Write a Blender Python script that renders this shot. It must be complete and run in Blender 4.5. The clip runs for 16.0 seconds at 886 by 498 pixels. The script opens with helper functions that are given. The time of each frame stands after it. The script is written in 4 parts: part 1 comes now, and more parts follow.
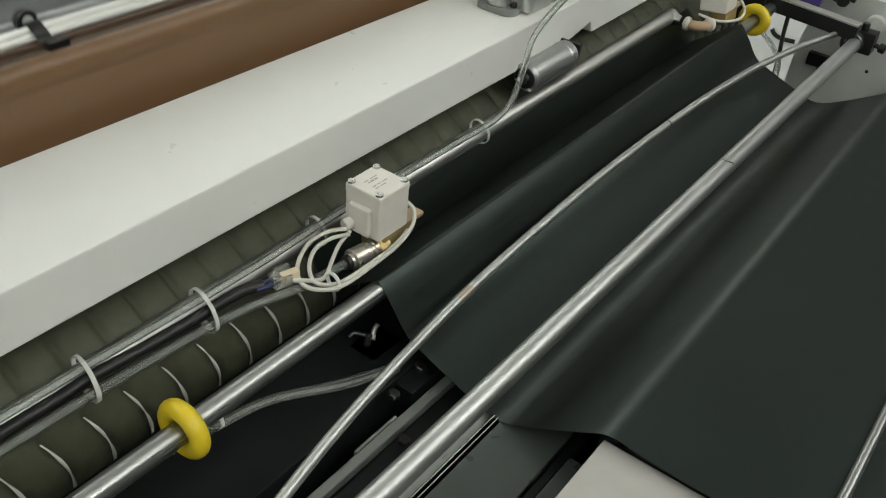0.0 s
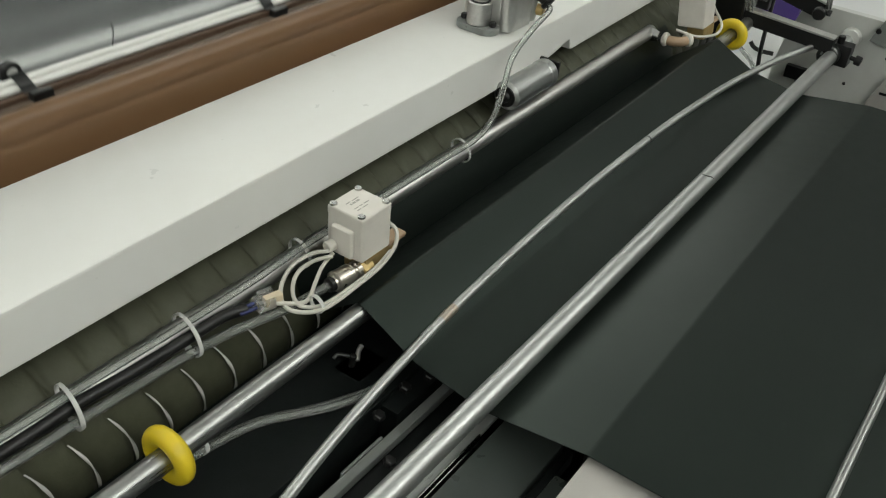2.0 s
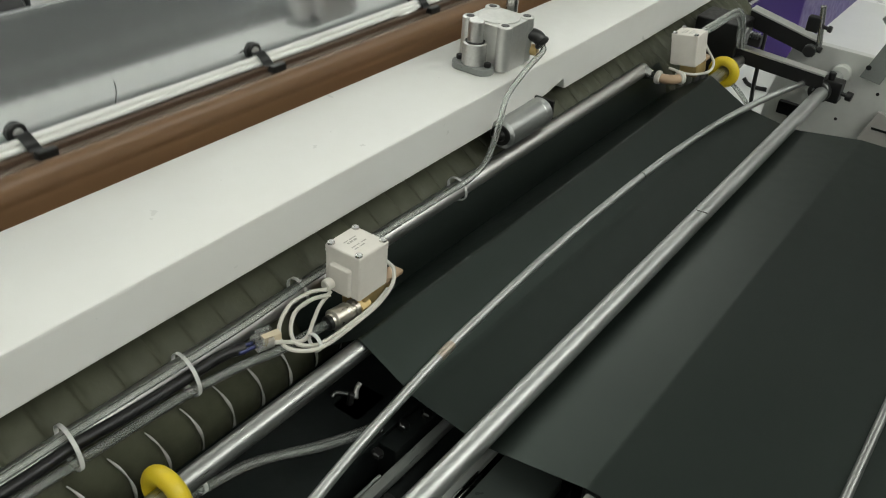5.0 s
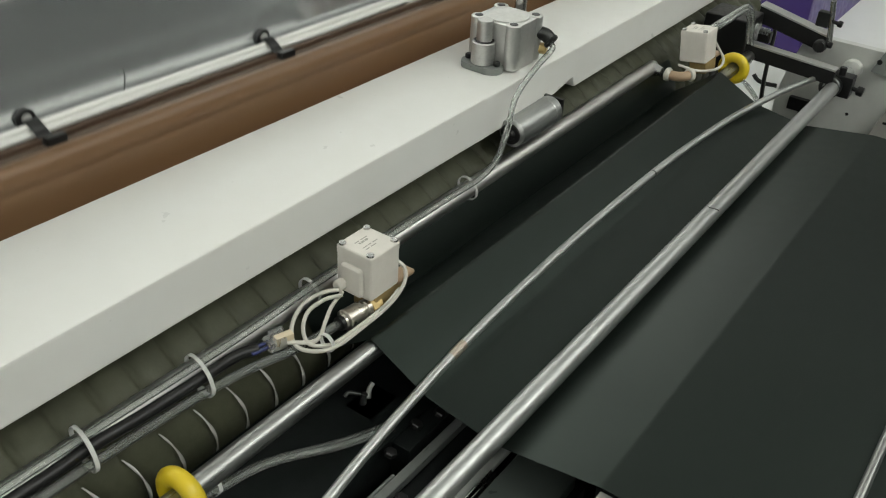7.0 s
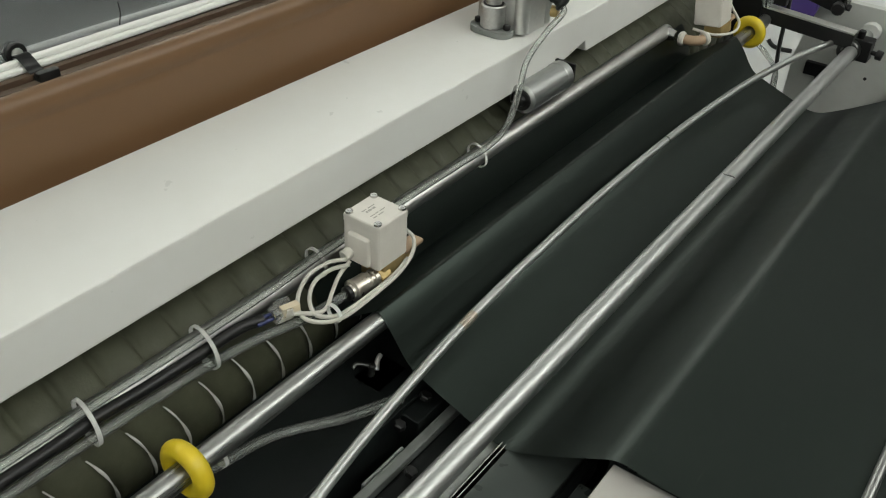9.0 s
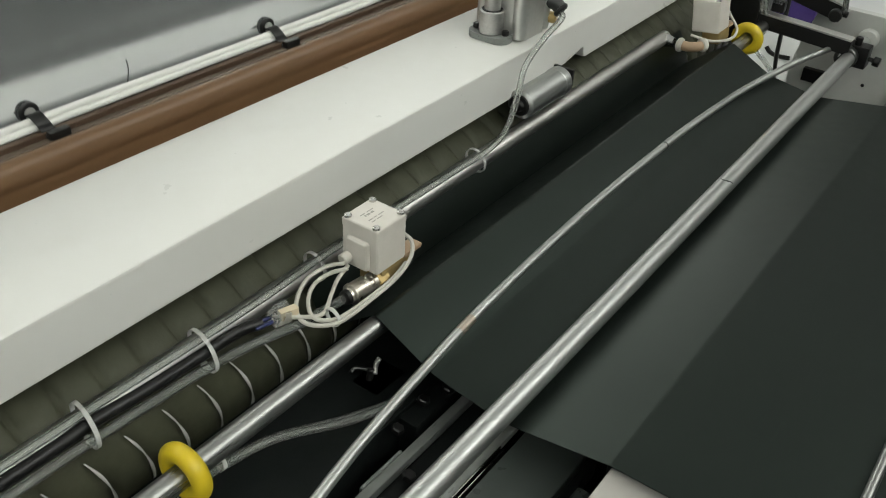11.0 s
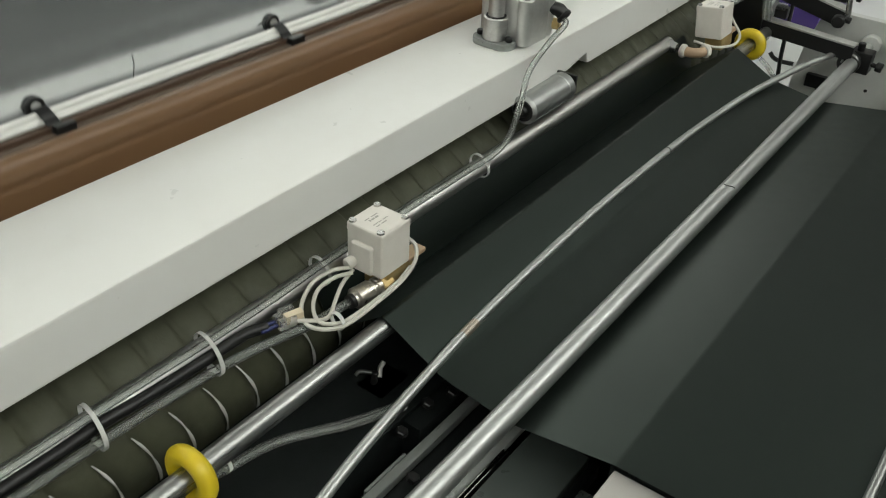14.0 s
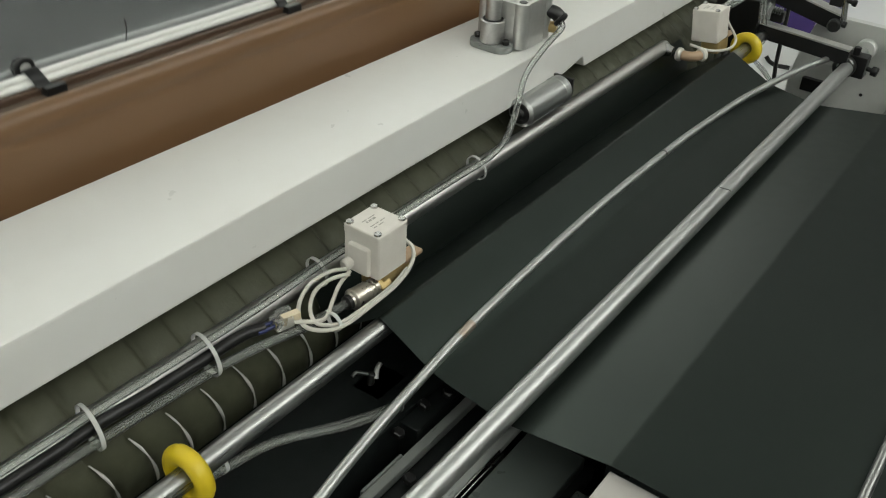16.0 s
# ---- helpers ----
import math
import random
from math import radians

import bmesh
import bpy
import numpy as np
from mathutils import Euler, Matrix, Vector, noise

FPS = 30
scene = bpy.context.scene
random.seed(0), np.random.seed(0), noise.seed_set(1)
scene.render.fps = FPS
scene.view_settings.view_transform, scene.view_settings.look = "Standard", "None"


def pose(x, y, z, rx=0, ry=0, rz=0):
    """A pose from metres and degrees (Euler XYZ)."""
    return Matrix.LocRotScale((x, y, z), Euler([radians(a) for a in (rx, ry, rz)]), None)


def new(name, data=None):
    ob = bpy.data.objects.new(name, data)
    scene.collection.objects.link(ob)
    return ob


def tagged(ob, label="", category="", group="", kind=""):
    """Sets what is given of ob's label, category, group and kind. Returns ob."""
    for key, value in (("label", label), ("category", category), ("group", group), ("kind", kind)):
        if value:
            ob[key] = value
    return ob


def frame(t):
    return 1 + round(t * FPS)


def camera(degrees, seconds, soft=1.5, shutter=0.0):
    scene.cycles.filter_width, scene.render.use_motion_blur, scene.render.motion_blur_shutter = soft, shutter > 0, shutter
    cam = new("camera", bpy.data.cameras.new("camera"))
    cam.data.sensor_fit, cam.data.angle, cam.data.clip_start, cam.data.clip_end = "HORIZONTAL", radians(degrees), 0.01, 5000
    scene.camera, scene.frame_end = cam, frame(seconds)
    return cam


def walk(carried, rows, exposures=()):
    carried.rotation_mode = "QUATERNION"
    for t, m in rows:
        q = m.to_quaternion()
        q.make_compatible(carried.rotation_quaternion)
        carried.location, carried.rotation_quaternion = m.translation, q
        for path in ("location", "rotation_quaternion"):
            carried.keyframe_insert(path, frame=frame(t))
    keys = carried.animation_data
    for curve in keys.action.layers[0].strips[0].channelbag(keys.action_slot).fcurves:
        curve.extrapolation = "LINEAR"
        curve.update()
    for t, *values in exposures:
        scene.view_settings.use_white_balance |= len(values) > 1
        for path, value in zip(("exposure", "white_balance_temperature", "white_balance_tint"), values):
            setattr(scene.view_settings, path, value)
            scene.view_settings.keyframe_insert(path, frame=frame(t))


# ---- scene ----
# ---- camera and its walk ----
cam = camera(51.37, 16.0, soft=1.15, shutter=0.5)
PATH = [
    (0.0, 0.0023, 0.0084, 1.3367, 53.582, -4.615, -52.965),
    (0.5, 0.0024, 0.0134, 1.3388, 53.594, -4.557, -53.434),
    (1.0, 0.0064, 0.0099, 1.3408, 53.763, -4.216, -53.795),
    (1.5, 0.0066, 0.0083, 1.3422, 53.967, -4.309, -54.101),
    (2.0, 0.0045, 0.0054, 1.3445, 54.506, -4.267, -54.193),
    (2.5, 0.0038, 0.0056, 1.3449, 54.929, -4.318, -54.213),
    (3.0, 0.0041, 0.0061, 1.3436, 55.264, -4.331, -54.313),
    (3.5, 0.0050, 0.0063, 1.3438, 55.760, -4.282, -54.533),
    (4.0, 0.0033, 0.0036, 1.3483, 56.444, -4.074, -54.543),
    (6.5, -0.0001, -0.0014, 1.3513, 56.774, -3.419, -54.296),
    (7.0, -0.0004, 0.0000, 1.3503, 56.774, -3.048, -54.265),
    (7.5, 0.0014, 0.0009, 1.3505, 56.697, -2.751, -53.980),
    (8.0, 0.0065, 0.0023, 1.3464, 56.289, -2.403, -53.771),
    (8.5, 0.0126, 0.0079, 1.3404, 55.629, -2.563, -53.790),
    (9.0, 0.0127, 0.0090, 1.3379, 54.909, -2.606, -53.892),
    (11.5, 0.0091, 0.0045, 1.3364, 55.469, -2.706, -53.847),
    (12.0, 0.0070, 0.0029, 1.3400, 55.497, -2.755, -53.655),
    (12.5, 0.0038, 0.0034, 1.3407, 55.768, -2.762, -53.624),
    (13.0, 0.0053, 0.0041, 1.3441, 55.782, -2.836, -53.567),
    (13.5, 0.0071, -0.0000, 1.3432, 55.762, -2.533, -53.443),
    (14.0, 0.0057, 0.0020, 1.3396, 55.718, -2.503, -53.657),
    (14.5, 0.0054, 0.0015, 1.3423, 55.580, -2.631, -53.569),
    (15.0, 0.0034, 0.0021, 1.3429, 55.869, -2.807, -53.588),
    (15.5, 0.0031, 0.0022, 1.3438, 55.913, -2.838, -53.706),
    (16.0, 0.0030, -0.0000, 1.3403, 55.916, -2.725, -53.746),
]
walk(cam, [(r[0], pose(*r[1:])) for r in PATH])

# ---- light: a factory hall with unseen strip lamps facing down and up ----
world = bpy.data.worlds.new("hall_air")
world.use_nodes = True
world.node_tree.nodes["Background"].inputs[0].default_value = (0.86, 0.95, 1.0, 1)
world.node_tree.nodes["Background"].inputs[1].default_value = 0.15
scene.world = world
scene.view_settings.exposure = -0.13


def strip_light(x, y, z, sx, sy, watts):
    lamp = bpy.data.lights.new("unseen_strip_lamp", "AREA")
    lamp.shape, lamp.size, lamp.size_y, lamp.energy = "RECTANGLE", sx, sy, watts
    lamp.color = (0.985, 1.0, 0.93)
    ob = new("unseen_strip_lamp", lamp)
    ob.location = (x, y, z)
    return ob


for lx in (-3.2, 0.2, 3.6, 7.0):
    for ly in (-2.3, 3.6):
        # no lamp here: the slack film would mirror it
        if lx > 5 and ly < 0:
            continue
        # near row made stronger to light the beam's front face
        near = 1.3 if ly < 0 else 0.74
        strip_light(lx, ly, 3.16, 2.4, 1.1, 26 * near)
        # upward lamp added to brighten the ceiling that rods and film reflect
        strip_light(lx, ly, 3.20, 2.4, 1.1, 94 if ly < 0 else 58).rotation_euler = (math.pi, 0, 0)


# ---- materials ----
def material(name, color, rough=0.5, metal=0.0, grain=0.0, scale=60.0, bump=0.0, bump_scale=300.0, stretch=(1, 1, 1),
             spec=0.5, stain=0.0, stain_scale=5.0, rough_var=0.1, transmission=0.0, ior=1.45, coat=0.0, alt=None, tint=None, world_space=False, alpha=1.0):
    m = bpy.data.materials.new(name)
    m.use_nodes = True
    nt = m.node_tree
    b = nt.nodes["Principled BSDF"]
    b.inputs["Roughness"].default_value = rough
    b.inputs["Metallic"].default_value = metal
    b.inputs["Specular IOR Level"].default_value = spec
    b.inputs["Transmission Weight"].default_value = transmission
    b.inputs["IOR"].default_value = ior
    b.inputs["Coat Weight"].default_value = coat
    b.inputs["Alpha"].default_value = alpha
    if tint:
        b.inputs["Specular Tint"].default_value = (*tint, 1)
    tc = nt.nodes.new("ShaderNodeTexCoord")
    mp = nt.nodes.new("ShaderNodeMapping")
    mp.inputs["Scale"].default_value = stretch
    geo = nt.nodes.new("ShaderNodeNewGeometry")
    nt.links.new(geo.outputs["Position"] if world_space else tc.outputs["Object"], mp.inputs["Vector"])

    def noise_tex(s, detail=4):
        n = nt.nodes.new("ShaderNodeTexNoise")
        n.inputs["Scale"].default_value = s
        n.inputs["Detail"].default_value = detail
        nt.links.new(mp.outputs["Vector"], n.inputs["Vector"])
        return n

    fine, broad = noise_tex(scale, 6), noise_tex(stain_scale, 5)
    ramp = nt.nodes.new("ShaderNodeMapRange")
    ramp.inputs["From Min"].default_value, ramp.inputs["From Max"].default_value = 0.35, 0.7
    nt.links.new(broad.outputs["Fac"], ramp.inputs["Value"])
    second = alt if alt else tuple(c * 0.45 for c in color)
    amount = nt.nodes.new("ShaderNodeMath")
    amount.operation = "MULTIPLY_ADD"
    nt.links.new(ramp.outputs[0], amount.inputs[0])
    amount.inputs[1].default_value = stain
    g = nt.nodes.new("ShaderNodeMath")
    g.operation = "MULTIPLY"
    nt.links.new(fine.outputs["Fac"], g.inputs[0])
    g.inputs[1].default_value = grain
    nt.links.new(g.outputs[0], amount.inputs[2])
    mix = nt.nodes.new("ShaderNodeMix")
    mix.data_type = "RGBA"
    mix.inputs["A"].default_value = (*color, 1)
    mix.inputs["B"].default_value = (*second, 1)
    nt.links.new(amount.outputs[0], mix.inputs["Factor"])
    nt.links.new(mix.outputs["Result"], b.inputs["Base Color"])
    rv = nt.nodes.new("ShaderNodeMapRange")
    rv.inputs["To Min"].default_value, rv.inputs["To Max"].default_value = max(0.02, rough - rough_var), min(1, rough + rough_var)
    rv.inputs["From Min"].default_value, rv.inputs["From Max"].default_value = 0.25, 0.75
    nt.links.new(fine.outputs["Fac"], rv.inputs["Value"])
    nt.links.new(rv.outputs[0], b.inputs["Roughness"])
    if bump:
        bn = noise_tex(bump_scale, 3)
        bp = nt.nodes.new("ShaderNodeBump")
        bp.inputs["Strength"].default_value = bump
        bp.inputs["Distance"].default_value = 0.001
        nt.links.new(bn.outputs["Fac"], bp.inputs["Height"])
        nt.links.new(bp.outputs["Normal"], b.inputs["Normal"])
    return m


M_WHITE = material("white_enamel", (0.68, 0.68, 0.66), 0.36, grain=0.08, stain=0.10, stain_scale=7, bump=0.015, bump_scale=300, alt=(0.55, 0.52, 0.44))
M_CHROME = material("worn_chrome", (0.45, 0.46, 0.452), 0.43, 1.0, grain=0.2, scale=30, stretch=(1.0, 9, 9), stain=0.35, stain_scale=30, rough_var=0.09, coat=0.3, alt=(0.38, 0.387, 0.38))
M_SHAFT = material("ground_steel_shaft", (0.38, 0.385, 0.376), 0.34, 1.0, grain=0.3, scale=40, stretch=(0.6, 18, 18), stain=0.2, stain_scale=12, rough_var=0.12)
M_RUST = material("brown_rust", (0.38, 0.31, 0.245), 0.45, 0.85, grain=0.5, scale=300, stain=0.5, stain_scale=120, alt=(0.45, 0.42, 0.38))
M_STEEL = material("polished_steel", (0.56, 0.555, 0.54), 0.2, 1.0, grain=0.25, scale=40, stretch=(1, 12, 12), rough_var=0.08)
M_FILM = material("black_film", (0.0052, 0.0066, 0.0059), 0.32, world_space=True, grain=0.15, scale=60, spec=0.45, tint=(0.78, 1.0, 0.88), stain=0.2, stain_scale=6, rough_var=0.03, alt=(0.0068, 0.0084, 0.0076))
M_BROWN = material("brown_glass_cloth", (0.155, 0.088, 0.043), 0.38, grain=0.12, scale=500, stain=0.25, stain_scale=7, bump=0.08, bump_scale=700, alt=(0.15, 0.075, 0.04))
# the shade behind the front lip is put into this darker brown
M_SHADED_BROWN = material("shaded_brown_cloth", (0.072, 0.043, 0.027), 0.5, grain=0.2, scale=300)
# metal strip; the brown it mirrors is painted into its colour
M_STRIP = material("strip_brown_reflection", (0.19, 0.145, 0.115), 0.16, 0.3, grain=0.3, scale=25, stretch=(1, 9, 9), stain=0.3, stain_scale=14)
M_ALU = material("brushed_aluminium", (0.72, 0.74, 0.75), 0.10, 0.85, grain=0.12, scale=22, stretch=(9, 1, 1), rough_var=0.03, stain=0.15, stain_scale=3, alt=(0.55, 0.57, 0.58))
M_CAST = material("cast_aluminium", (0.62, 0.62, 0.60), 0.42, 0.85, grain=0.2, scale=200, bump=0.1)
M_OLIVE = material("olive_rubber", (0.054, 0.057, 0.033), 0.62, grain=0.3, scale=90, bump=0.2, bump_scale=400, stain=0.3, stain_scale=25)
M_YELLOW = material("yellow_polyurethane", (0.62, 0.465, 0.02), 0.4, grain=0.1, stain=0.15, stain_scale=60, bump=0.05)
M_PLASTIC = material("off_white_plastic", (0.61, 0.58, 0.53), 0.4, grain=0.08, scale=300, stain=0.15, stain_scale=50, bump=0.06, bump_scale=900)
M_PIPE = material("brushed_pipe", (0.62, 0.615, 0.60), 0.43, 1.0, grain=0.3, scale=30, stretch=(1.5, 16, 16), rough_var=0.14, coat=0.6, stain=0.15, stain_scale=8)
# steel wire whitened so that its glints lie in the colour
M_WIRE = material("glint_white_wire", (0.96, 0.95, 0.92), 0.15, 0.45, grain=0.2, scale=200)
M_WHITECABLE = material("white_cable", (0.74, 0.74, 0.71), 0.4, grain=0.06, scale=200)
M_GREY_PRINT = material("grey_print", (0.33, 0.32, 0.29), 0.5, grain=0.5, scale=900)
M_BRASS = material("brass", (0.46, 0.34, 0.15), 0.45, 0.6, grain=0.4, scale=150)
M_NICKEL = material("nickel", (0.58, 0.54, 0.48), 0.32, 1.0, grain=0.25, scale=150)
M_CABLE = material("grey_white_cable", (0.52, 0.50, 0.45), 0.42, grain=0.06, scale=200)
M_BLACK = material("black_plastic", (0.007, 0.007, 0.007), 0.4, grain=0.2, scale=200, bump=0.05)
M_TUBE = material("clear_tube", (0.88, 0.90, 0.88), 0.05, spec=0.7, transmission=0.94, ior=1.27, rough_var=0.02, scale=90)
M_TIE = material("translucent_nylon", (0.66, 0.66, 0.64), 0.35, transmission=0.35, ior=1.4)
M_CONN = material("frosted_connector", (0.80, 0.80, 0.78), 0.25, transmission=0.88, ior=1.35)
M_BEIGE = material("beige_plastic", (0.62, 0.53, 0.38), 0.4)
M_BLUE = material("blue_sleeve", (0.02, 0.026, 0.10), 0.4)
M_TAB = material("tan_plastic", (0.36, 0.25, 0.16), 0.45, grain=0.1, scale=200)
M_FRAME = material("grey_frame_steel", (0.66, 0.67, 0.64), 0.36, 0.25, grain=0.2, scale=60, stain=0.2, stain_scale=8, bump=0.05)
M_ARM = material("blackened_steel", (0.016, 0.016, 0.016), 0.36, 0.0, spec=0.3, grain=0.3, scale=60, stain=0.25, stain_scale=10)
M_DARK = material("dark_machine_paint", (0.0062, 0.0080, 0.0078), 0.5, spec=0.25, grain=0.3, scale=50, bump=0.1)
M_GREYBAR = material("grey_bar", (0.23, 0.242, 0.233), 0.35, 0.2, grain=0.3, scale=40, stretch=(1, 8, 8))
M_GPLATE = material("smoked_plate", (0.042, 0.050, 0.046), 0.34, grain=0.15, scale=30, stain=0.08, stain_scale=10)
M_BLOCK = material("pale_grey_block", (0.35, 0.335, 0.315), 0.45, grain=0.1, scale=100, stain=0.1, stain_scale=20)
M_GUN = material("gun_metal", (0.13, 0.134, 0.13), 0.38, 1.0, grain=0.4, scale=200)
M_PURPLE = material("purple_paint", (0.058, 0.034, 0.17), 0.4, grain=0.1, stain=0.1)
M_FLOOR = material("pale_epoxy_floor", (0.86, 0.86, 0.86), 0.3, grain=0.05, scale=20, stain=0.12, stain_scale=1.3)
M_WALL = material("pale_wall_paint", (0.74, 0.75, 0.74), 0.6, grain=0.05, scale=30, stain=0.1, stain_scale=0.7)
# for the unseen north wall, greyed to dim what the sloped film mirrors
M_WALL_GREY = material("grey_reflection_wall", (0.40, 0.41, 0.41), 0.6, grain=0.05, scale=30, stain=0.1, stain_scale=0.7)
# for unseen walls, kept dark so that the film mirrors little light
M_WALL_DARK = material("dark_reflection_wall", (0.055, 0.06, 0.06), 0.6, grain=0.1, scale=20, stain=0.2, stain_scale=0.8)
M_CEIL = material("ceiling_paint", (0.70, 0.71, 0.70), 0.7, stain=0.1, stain_scale=0.5)


# ---- mesh helpers ----
def weigh_normals(me, smooth):
    """Large faces keep their own normal, and the bevels round them blend into it."""
    keep = math.cos(radians(smooth) + 1e-4)
    round_vert = [[] for _ in me.vertices]
    for p in me.polygons:
        for v in p.vertices:
            round_vert[v].append((p.normal.copy(), p.area))
    out = []
    for p in me.polygons:
        for v in p.vertices:
            n = Vector((0, 0, 0))
            for q, area in round_vert[v]:
                if q.dot(p.normal) >= keep:
                    n += q * area
            out.append(n.normalized() if n.length > 0 else p.normal.copy())
    me.normals_split_custom_set(out)


def mesh_of(name, bm, mat, smooth=30.0):
    me = bpy.data.meshes.new(name)
    bmesh.ops.recalc_face_normals(bm, faces=bm.faces)
    bm.to_mesh(me)
    bm.free()
    me.materials.append(mat)
    if smooth:
        for p in me.polygons:
            p.use_smooth = True
        me.set_sharp_from_angle(angle=radians(smooth))
        weigh_normals(me, smooth)
    return me


def part(name, bm, mat, parent, label="", smooth=30.0):
    ob = new(name, mesh_of(name, bm, mat, smooth))
    ob.parent = parent
    if label:
        tagged(ob, label)
    return ob


def thing(name, label, category, group="", kind="", at=(0, 0, 0)):
    ob = new(name)
    ob.empty_display_size = 0.02
    ob.location = at
    return tagged(ob, label, category, group, kind)


def box(bm, x0, x1, y0, y1, z0, z1, bevel=0.0, seg=2):
    r = bmesh.ops.create_cube(bm, size=1)
    vs = r["verts"]
    for v in vs:
        v.co = Vector((x0 + (v.co.x + 0.5) * (x1 - x0), y0 + (v.co.y + 0.5) * (y1 - y0), z0 + (v.co.z + 0.5) * (z1 - z0)))
    if bevel:
        es = list({e for v in vs for e in v.link_edges})
        bmesh.ops.bevel(bm, geom=es, offset=bevel, segments=seg, profile=0.5, affect="EDGES")
    return bm


def B(*a, **k):
    return box(bmesh.new(), *a, **k)


def prism(bm, outline, axis, lo, hi, bevel=0.0):
    """Extrudes a closed outline of 2D points along an axis (0, 1 or 2)."""
    def co(p, d):
        c = list(p)
        c.insert(axis, d)
        return c
    a = [bm.verts.new(co(p, lo)) for p in outline]
    b = [bm.verts.new(co(p, hi)) for p in outline]
    n = len(outline)
    fs = [bm.faces.new(a), bm.faces.new(b[::-1])]
    for i in range(n):
        fs.append(bm.faces.new((a[i], b[i], b[(i + 1) % n], a[(i + 1) % n])))
    bmesh.ops.recalc_face_normals(bm, faces=fs)
    if bevel:
        bmesh.ops.bevel(bm, geom=list({e for f in fs for e in f.edges}), offset=bevel, segments=2, profile=0.5, affect="EDGES")
    return bm


def lathe(bm, profile, origin, axis, seg=32):
    """Turns (along, radius) pairs round an axis from origin; axis is a vector."""
    ax = Vector(axis).normalized()
    s = ax.orthogonal().normalized()
    t = ax.cross(s)
    o = Vector(origin)
    rings = []
    for d, r in profile:
        if r < 1e-6:
            rings.append([bm.verts.new(o + ax * d)])
        else:
            rings.append([bm.verts.new(o + ax * d + (s * math.cos(2 * math.pi * i / seg) + t * math.sin(2 * math.pi * i / seg)) * r) for i in range(seg)])
    for p, q in zip(rings, rings[1:]):
        for i in range(seg):
            j = (i + 1) % seg
            if len(p) == 1 and len(q) == 1:
                continue
            if len(p) == 1:
                bm.faces.new((p[0], q[j], q[i]))
            elif len(q) == 1:
                bm.faces.new((p[i], p[j], q[0]))
            else:
                bm.faces.new((p[i], p[j], q[j], q[i]))
    return bm


def rod(bm, origin, axis, length, r, bevel=0.001, seg=28):
    b = min(bevel, r * 0.4)
    return lathe(bm, [(0, 0), (0, r - b), (b, r), (length - b, r), (length, r - b), (length, 0)], origin, axis, seg)


def spline(points, n=10):
    """A smooth line through the points."""
    ps = [Vector(p) for p in points]
    ps = [ps[0] * 2 - ps[1]] + ps + [ps[-1] * 2 - ps[-2]]
    out = []
    for a, b, c, d in zip(ps, ps[1:], ps[2:], ps[3:]):
        for i in range(n):
            t = i / n
            out.append(0.5 * ((2 * b) + (c - a) * t + (2 * a - 5 * b + 4 * c - d) * t * t + (3 * b - a - 3 * c + d) * t ** 3))
    out.append(ps[-2])
    return out


def sweep(bm, line, r, seg=10, closed=False, flat=1.0, taper=0.0):
    """A tube of radius r along a line."""
    rings = []
    n = len(line)
    side = None
    for i, p in enumerate(line):
        if closed:
            d = (line[(i + 1) % n] - line[i - 1]).normalized()
        else:
            d = (line[min(i + 1, n - 1)] - line[max(i - 1, 0)]).normalized()
        side = d.orthogonal().normalized() if side is None else (side - d * side.dot(d)).normalized()
        up = d.cross(side)
        q = r * (1 - taper * abs(2 * i / (n - 1) - 1) ** 2)
        rings.append([bm.verts.new(p + side * math.cos(2 * math.pi * k / seg) * q + up * math.sin(2 * math.pi * k / seg) * q * flat) for k in range(seg)])
    pairs = list(zip(rings, rings[1:])) + ([(rings[-1], rings[0])] if closed else [])
    for a, b in pairs:
        for k in range(seg):
            bm.faces.new((a[k], a[(k + 1) % seg], b[(k + 1) % seg], b[k]))
    if not closed:
        bm.faces.new(rings[0][::-1])
        bm.faces.new(rings[-1])
    return bm


def hollow(bm, line, r, r_in, seg=12):
    """A hose: an outer and an inner wall joined at the ends."""
    ends = []
    for rad in (r, r_in):
        rings, side = [], None
        n = len(line)
        for i, p in enumerate(line):
            d = (line[min(i + 1, n - 1)] - line[max(i - 1, 0)]).normalized()
            side = d.orthogonal().normalized() if side is None else (side - d * side.dot(d)).normalized()
            up = d.cross(side)
            rings.append([bm.verts.new(p + (side * math.cos(2 * math.pi * k / seg) + up * math.sin(2 * math.pi * k / seg)) * rad) for k in range(seg)])
        for a, b in zip(rings, rings[1:]):
            for k in range(seg):
                bm.faces.new((a[k], a[(k + 1) % seg], b[(k + 1) % seg], b[k]))
        ends.append((rings[0], rings[-1]))
    for e in (0, 1):
        a, b = ends[0][e], ends[1][e]
        for k in range(seg):
            bm.faces.new((a[k], a[(k + 1) % seg], b[(k + 1) % seg], b[k]))
    return bm


def S(points, r, seg=10, n=10):
    return sweep(bmesh.new(), spline(points, n), r, seg)


def torus(bm, centre, axis, R, r, seg=40, rs=14, stretch=1.0):
    ax = Vector(axis).normalized()
    s = ax.orthogonal().normalized()
    t = ax.cross(s)
    rings = []
    for i in range(seg):
        a = 2 * math.pi * i / seg
        d = s * math.cos(a) + t * math.sin(a)
        rings.append([bm.verts.new(Vector(centre) + d * (R + r * math.cos(2 * math.pi * k / rs)) + ax * r * stretch * math.sin(2 * math.pi * k / rs)) for k in range(rs)])
    for i in range(seg):
        a, b = rings[i], rings[(i + 1) % seg]
        for k in range(rs):
            bm.faces.new((a[k], a[(k + 1) % rs], b[(k + 1) % rs], b[k]))
    return bm


